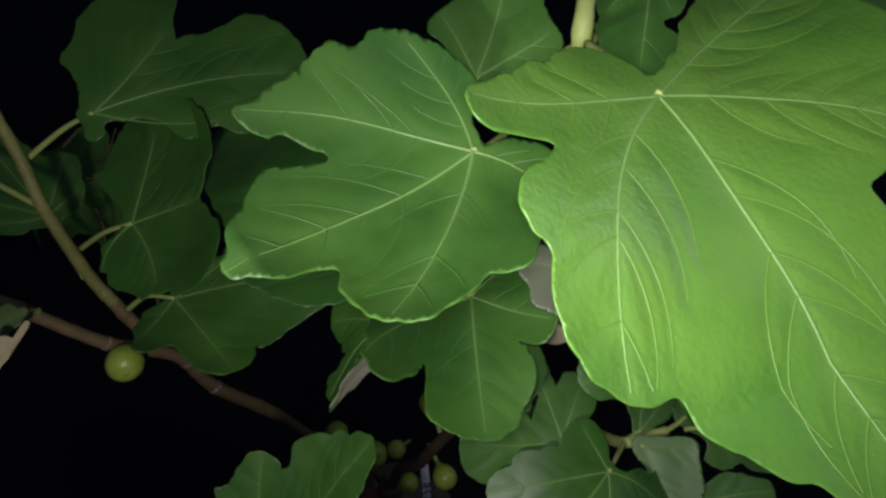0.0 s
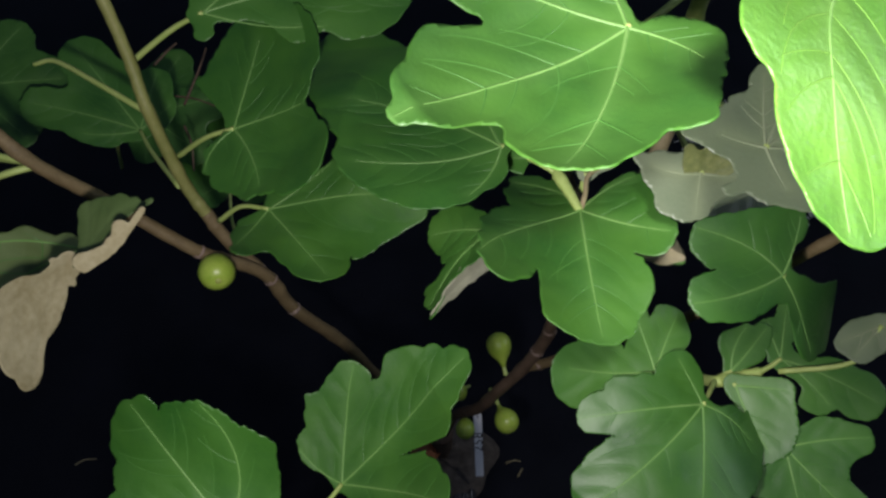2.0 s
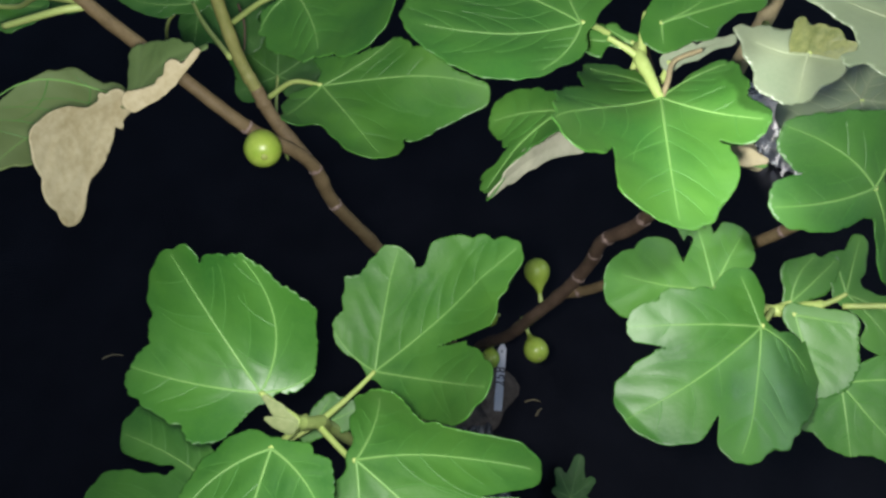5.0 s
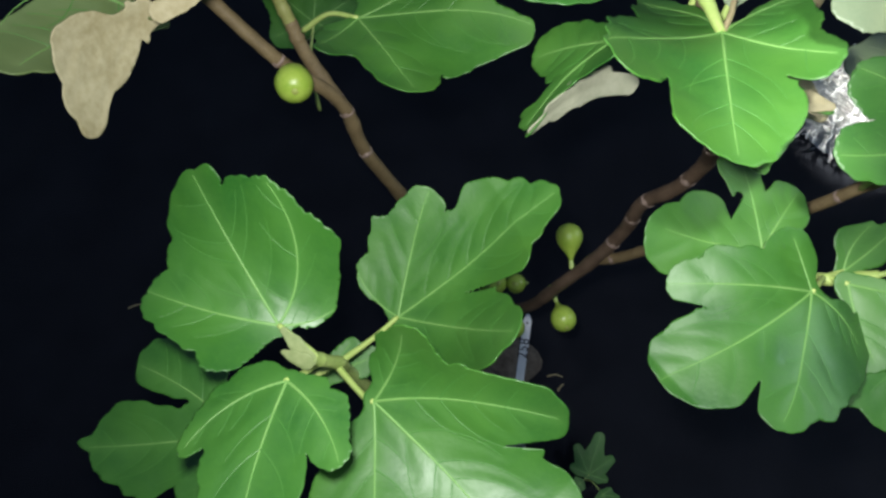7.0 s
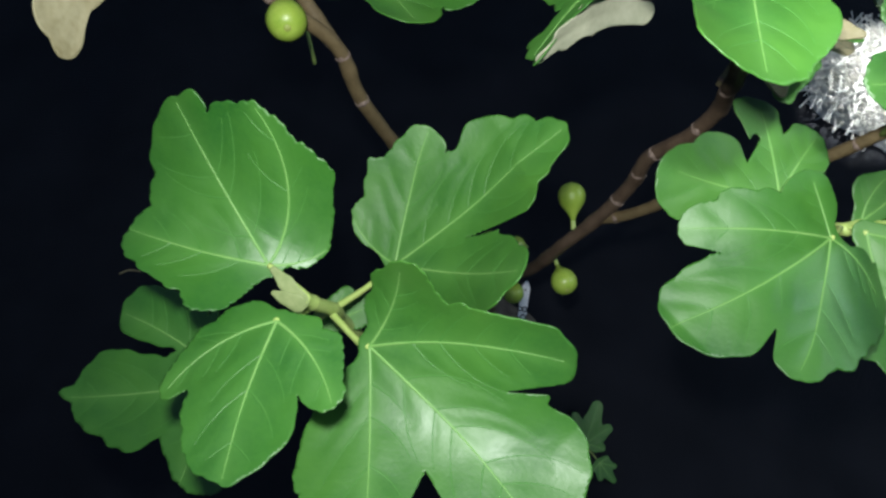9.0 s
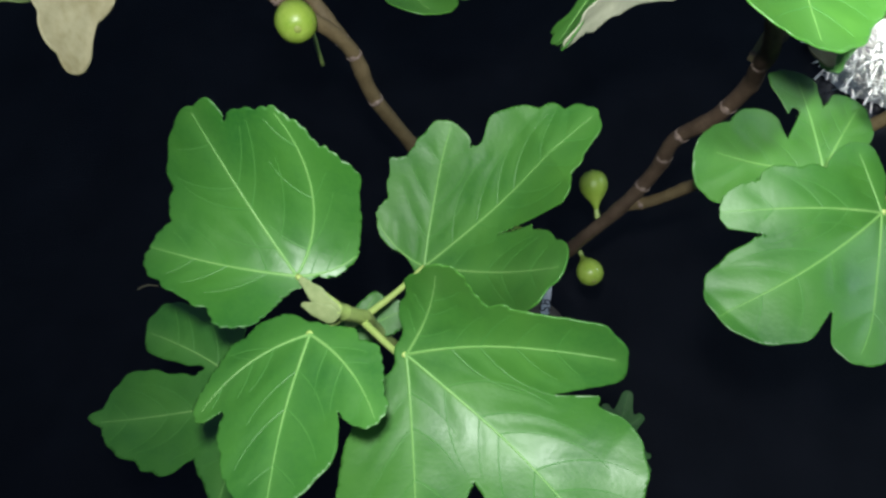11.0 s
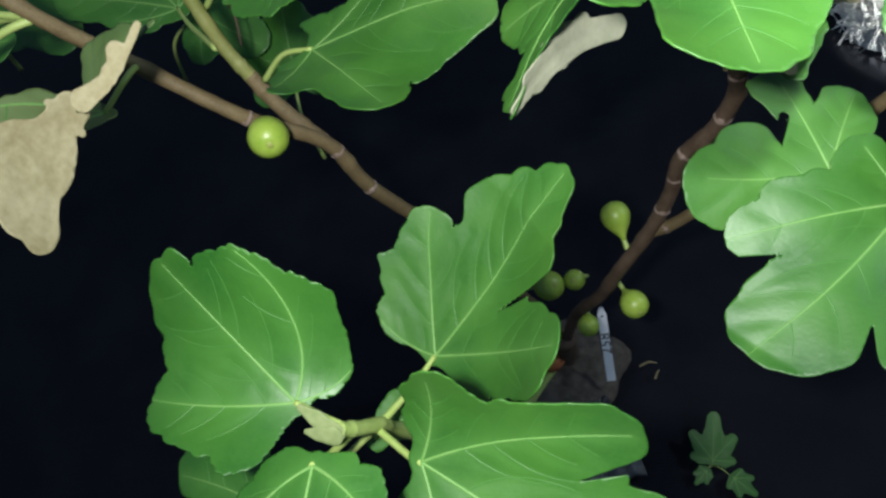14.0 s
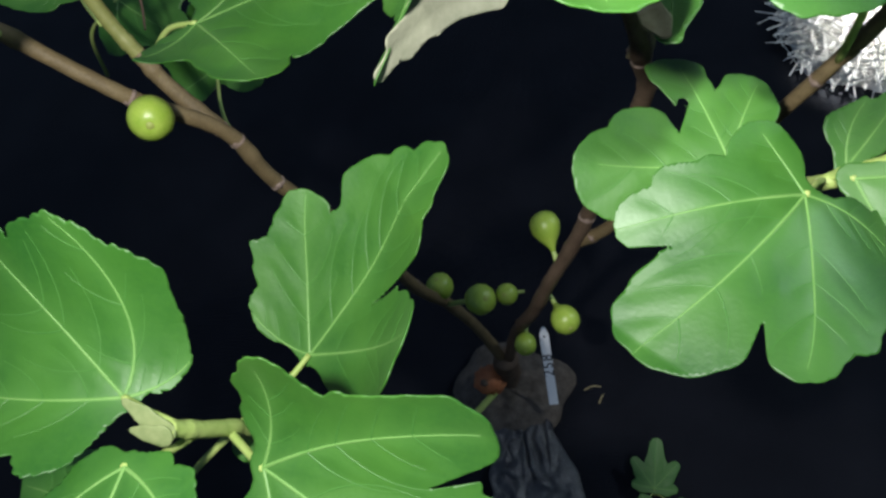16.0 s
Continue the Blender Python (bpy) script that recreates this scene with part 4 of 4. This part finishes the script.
leaf(tree, (-0.2011, 0.0965, 0.794), (0, -0.406, 0.914), (0.295, 0.873, 0.388), 0.0044, (0, 0, 0),
     [(-7, 0.035, 0.004, 0.0044, -0.021), (-39, 0.047, 0.0087, 0.0123, -0.008)], seed=32, stalk=((-0.2, 0.1, 0.82),))
folded = leaf(tree, (-0.3636, 0.2662, 0.9727), (0.59, 0.197, 0.783), (-0.315, -0.837, 0.448), 0.0006, (0.68, -0.15, 5.98),
     [(-18, 0.072, 0.0174, 0.0126, -0.064), (7, 0.13, 0.0206, 0.0213, -0.11), (10, 0.137, 0.0038, 0.0122, -0.234), (9, 0.138, 0.0068, 0.0071, -0.169), (-4, 0.096, 0.0074, 0.0145, -0.225), (10, 0.068, 0.0098, 0.0046, -0.133), (12, 0.063, 0.0084, 0.0061, -0.193), (9, 0.141, 0.008, 0.008, -0.15), (13, 0.086, 0.0106, 0.0079, -0.134), (-65, 0.019, 0.008, 0.008, 0.15)],
     seed=33, top=OLIVE, label="broad leaf folded over on itself, tan underside showing", stalk=((-0.345, 0.285, 0.985), (-0.363, 0.319, 0.966)), teeth=0.0005, veins=[(0, 0.119, -0.238), (13, 0.131, -0.08)])
leaf(folded, (-0.3276, 0.2154, 1.0275), (0.872, -0.475, 0.12), (-0.384, -0.814, -0.436), 0.0007, (4.84, -2.03, 2.41),
     [(-3, 0.081, 0.0085, 0.01, 0.008), (-28, 0.067, 0.0167, 0.0214, 0.198), (24, 0.01, 0.0037, 0.0098, -0.026), (-13, 0.076, 0.0109, 0.0143, 0.079), (-33, 0.05, 0.0167, 0.0143, 0.225), (-77, 0.013, 0.0024, 0.0021, 0.1), (44, 0.02, 0.0042, 0.0021, -0.163), (-43, 0.063, 0.0154, 0.0081, 0.378), (80, 0.013, 0.0023, 0.0053, -0.142), (0, 0.076, 0.008, 0.008, -0.15)],
     seed=34, teeth=0.0002, wave=0.0005, cell=0.0016, name="folded_lobe", top=TAN, under=GREEN, label="tan downy underside of the folded lobe", veins=[(0, 0.084, 0.026), (-45, 0.063, 0.113)])
leaf(folded, (-0.3211, 0.2202, 1.0232), (-0.303, 0.072, 0.95), (0.618, 0.774, 0.138), 0.0006, (1.78, 5.45, 2.35),
     [(6, 0.056, 0.0172, 0.0054, 0.326), (56, 0.051, 0.0113, 0.0074, -0.3), (-4, 0.062, 0.0029, 0.002, 0.204), (20, 0.026, 0.0107, 0.009, 0.029), (24, 0.051, 0.0104, 0.0143, 0.022), (20, 0.054, 0.008, 0.0101, -0.009), (9, 0.052, 0.0038, 0.0061, 0.207), (17, 0.05, 0.008, 0.008, 0.15), (17, 0.05, 0.008, 0.008, 0.15), (17, 0.05, 0.008, 0.008, 0.15)],
     seed=35, teeth=0.0002, wave=0.0005, cell=0.0016, name="turned_lobe", top=OLIVE, veins=[(0, 0.056, 0.237), (55, 0.051, -0.01)])
leaf(folded, (-0.3119, 0.2114, 1.033), (0.218, -0.697, 0.683), (0.719, 0.588, 0.371), 0.0006, (-1.02, 1, -0.02),
     [(2, 0.054, 0.002, 0.002, -0.108), (-6, 0.027, 0.0021, 0.0045, -0.157), (3, 0.039, 0.002, 0.0054, -0.176)],
     seed=36, teeth=0.0002, wave=0.0005, cell=0.0016, name="folded_edge", top=TAN, under=GREEN, label="pale underside along the folded edge", veins=[(0, 0.054, -0.054)])
edged = leaf(tree, (-0.0421, 0.2606, 1.0286), (-0.797, 0.084, 0.598), (-0.502, 0.458, -0.734), 0.0006, (0.89, -3.15, 1.41),
     [(-3, 0.088, 0.0191, 0.0155, 0.004), (61, 0.077, 0.009, 0.0063, -0.288), (36, 0.046, 0.0234, 0.0157, -0.173), (43, 0.082, 0.0092, 0.0124, -0.077), (114, 0.019, 0.0026, 0.012, 0.021), (44, 0.029, 0.0134, 0.0239, 0.125), (35, 0.083, 0.0081, 0.0043, 0.091), (14, 0.062, 0.0202, 0.0102, -0.11), (-3, 0.08, 0.0209, 0.0196, 0.013), (56, 0.073, 0.005, 0.0073, -0.196)],
     seed=37, label="leaf with one edge folded over, pale underside showing", stalk=((0, 0.32, 1), (0.008, 0.336, 1.018)), veins=[(0, 0.085, -0.041), (50, 0.079, -0.123)])
leaf(edged, (-0.0227, 0.2792, 0.9805), (0.598, -0.705, 0.382), (-0.757, -0.653, -0.019), 0.0006, (1.29, -6.05, -1.09),
     [(0, 0.084, 0.0077, 0.0038, -0.18), (-9, 0.073, 0.0069, 0.0057, -0.13), (-33, 0.033, 0.0036, 0.0075, 0.124), (-15, 0.054, 0.0085, 0.0109, -0.033), (-19, 0.058, 0.0022, 0.0061, -0.001), (-17, 0.051, 0.0024, 0.0127, 0.003), (-19, 0.058, 0.0022, 0.0061, -0.001), (-6, 0.069, 0.008, 0.008, -0.15), (-6, 0.069, 0.008, 0.008, -0.15), (-6, 0.069, 0.008, 0.008, -0.15)],
     seed=38, teeth=0.0002, wave=0.0005, cell=0.0016, name="folded_edge", top=PALE, under=GREEN, label="pale underside along the folded edge", veins=[(0, 0.086, -0.119)])
# figs
fig(tree, (-0.291, 0.309, 0.889), 0.0168, (-0.304, 0.334, 0.880), 1, 0.75)
fig(tree, (-0.016, 0.430, 0.575), 0.0175, (-0.004, 0.395, 0.553), 2)
fig(tree, (0.003, 0.362, 0.474), 0.0175, (-0.022, 0.42, 0.455), 3)
fig(tree, (-0.058, 0.418, 0.30), 0.0165, (-0.058, 0.462, 0.285), 4, 0.8)
fig(tree, (-0.175, 0.468, 0.39), 0.0195, (-0.168, 0.468, 0.34), 5)
fig(tree, (-0.105, 0.405, 0.455), 0.0205, (-0.165, 0.455, 0.36), 6)
fig(tree, (-0.071, 0.415, 0.45), 0.0145, (-0.055, 0.455, 0.39), 7)

# dim leaves further back
for i, (at, size, turn) in enumerate((((-0.50, 0.62, 0.80), 0.11, 20), ((-0.40, 0.58, 0.72), 0.10, 100), ((-0.62, 0.52, 0.92), 0.10, 10))):
    a = radians(turn)
    leaf(tree, at, (0.15 * math.cos(3 * a), -0.5, 0.8), (math.cos(a), math.sin(a), 0.1), 0.006, (-0.6, 0, -0.8),
         [(0, size, 0.03, 0.03, 0), (50, 0.9 * size, 0.025, 0.024, 0.03), (-52, 0.9 * size, 0.025, 0.024, -0.03), (112, 0.6 * size, 0.02, 0.018, 0), (-110, 0.6 * size, 0.02, 0.018, 0)],
         seed=60 + i, stalk=((at[0] - 0.05 * math.cos(a), at[1] - 0.05 * math.sin(a), at[2] - 0.03), (at[0] - 0.08 * math.cos(a), at[1] - 0.08 * math.sin(a) + 0.02, at[2] - 0.10)), cell=0.004)

# a broad dim leaf hanging from the green-brown shoot
leaf(tree, (-0.426, 0.486, 0.896), (0.1, -0.45, 0.88), (-0.975, 0.132, 0.178), 0.004, (0.8, 0, -0.5), [(3, 0.127, 0.024, 0.022, -0.03), (-36, 0.130, 0.030, 0.026, 0), (-84, 0.076, 0.024, 0.020, 0), (-120, 0.046, 0.014, 0.010, 0), (20, 0.066, 0.012, 0.012, 0.05)],
     seed=64, stalk=((-0.395, 0.445, 0.905), (-0.338, 0.380, 0.925)), cell=0.003)
branch(tree, "shoot", [(-0.345, 0.395, 1.003), (-0.395, 0.417, 1.016), (-0.4354, 0.434, 1.024), (-0.4554, 0.4306, 1.0223)], 0.0028, 0.0018, STALK, 0, 25)

# papery bud scales and a blunt bud at the tip of the near shoot
for i, (foot, tip, w, word) in enumerate((((-0.186, 0.066, 0.906), (-0.2045, 0.0715, 0.9225), 0.0042, "pale papery bud scale"), ((-0.187, 0.064, 0.906), (-0.2000, 0.0585, 0.914), 0.0034, "blunt pale green bud"))):
    ln = math.dist(foot, tip)
    leaf(tree, foot, (0.1, -0.75, 0.6), tuple(np.array(tip) - foot), 0.0015, (-6, 0, -25), [(0, ln, w, 0.5 * w, 0.05 * (i - 1))], top=BUD, under=BUD, seed=90 + i, teeth=0.0002, wave=0.0006, cell=0.0009, name="bud_scale", label=word)
# a small leaf tucked under the deeply lobed one, its pale edge turned up
tucked = leaf(tree, (0.061, 0.277, 1.0015), (0.0, -0.10, 0.99), (-0.005, -0.067, -0.006), 0.003, (0, 0, 0), [(0, 0.069, 0.0135, 0.006, 0.02), (75, 0.040, 0.0065, 0.0035, 0)], seed=67, stalk=((0.050, 0.295, 0.99), (0.045, 0.30, 0.965)), label="small leaf tucked under another, tan edges turned up")
for at, to, w in (((0.068, 0.2695, 1.0022), (0.0305, -0.004, 0.0), 0.0072), ((0.0475, 0.2325, 0.9990), (0.0068, -0.0225, -0.0015), 0.0055)):
    leaf(tucked, at, (0.0, -0.10, 0.99), to, 0.002, (2, 0, 4), [(0, math.hypot(*to), w, 0.5 * w, 0)], seed=68, top=TAN, under=GREEN, teeth=0.0003, cell=0.0014, name="turned_edge", label="tan turned-up edge")
# a broad dull leaf low behind the deeply lobed ones
leaf(tree, (0.1813, 0.3591, 0.987), (0.05, -0.3, 0.95), (-0.056, -0.030, -0.0066), 0.004, (1.0, 0, 1.0), [(0, 0.072, 0.021, 0.018, 0.02), (-75, 0.046, 0.018, 0.015, 0), (-140, 0.046, 0.016, 0.014, 0), (62, 0.040, 0.014, 0.012, 0.03), (150, 0.044, 0.015, 0.012, 0)],
     seed=66, top=DULL, stalk=((0.19, 0.345, 0.96), (0.196, 0.318, 0.915)))


# ---- a small weed on the cloth ----
def weed(x, y, z):
    plant = tagged(new("weed"), "small dusty green weed with lobed leaves on the black cloth", "weed")
    for i, (turn, size, out) in enumerate(((84, 0.082, 0.004), (-40, 0.045, 0.04), (-130, 0.03, 0.02))):
        a = radians(turn)
        at = (x + out * math.cos(a), y + out * math.sin(a), z + 0.012)
        ob = leaf(plant, at, (0.1 * math.cos(a), -0.35, 0.9), (math.cos(a), math.sin(a), 0.05), 0.0016, (-1, 0, -1),
                  [(0, size, 0.20 * size, 0.13 * size, 0), (40, 0.72 * size, 0.17 * size, 0.11 * size, 0), (-38, 0.72 * size, 0.17 * size, 0.11 * size, 0), (84, 0.46 * size, 0.13 * size, 0.09 * size, 0), (-86, 0.46 * size, 0.13 * size, 0.09 * size, 0)],
                  seed=80 + i, cell=0.0016, top=GREEN, wave=0.001, teeth=0.0004)
        part("weed_stem", tube_mesh("weed_stem", curve_points([at, (x + 0.3 * out * math.cos(a), y + 0.3 * out * math.sin(a), z + 0.012), (x, y, z - 0.01)], 5), np.linspace(0.0008, 0.0012, 11), STALK, 6), plant)
    return plant


weed(0.136, 0.290, 0.0)


# ---- dry scraps on the cloth ----
def scrap(x, y, turn, size, seed):
    a = radians(turn)
    line = curve_points([(x - size * math.cos(a), y - size * math.sin(a), 0.004), (x, y + 0.1 * size, 0.012), (x + size * math.cos(a), y + size * math.sin(a), 0.006)], 6)
    tagged(new("dry_stem", tube_mesh("dry_stem", line, np.linspace(0.0022, 0.001, len(line)), TWIG, 7, 0.3, seed)), "short dry tan stem lying on the cloth", "debris", "dry scraps on the cloth")


for i, (x, y, turn, size) in enumerate(((-0.86, 0.41, 20, 0.022), (0.045, 0.475, 10, 0.016), (0.06, 0.455, 60, 0.010))):
    scrap(x, y, turn, size, i)
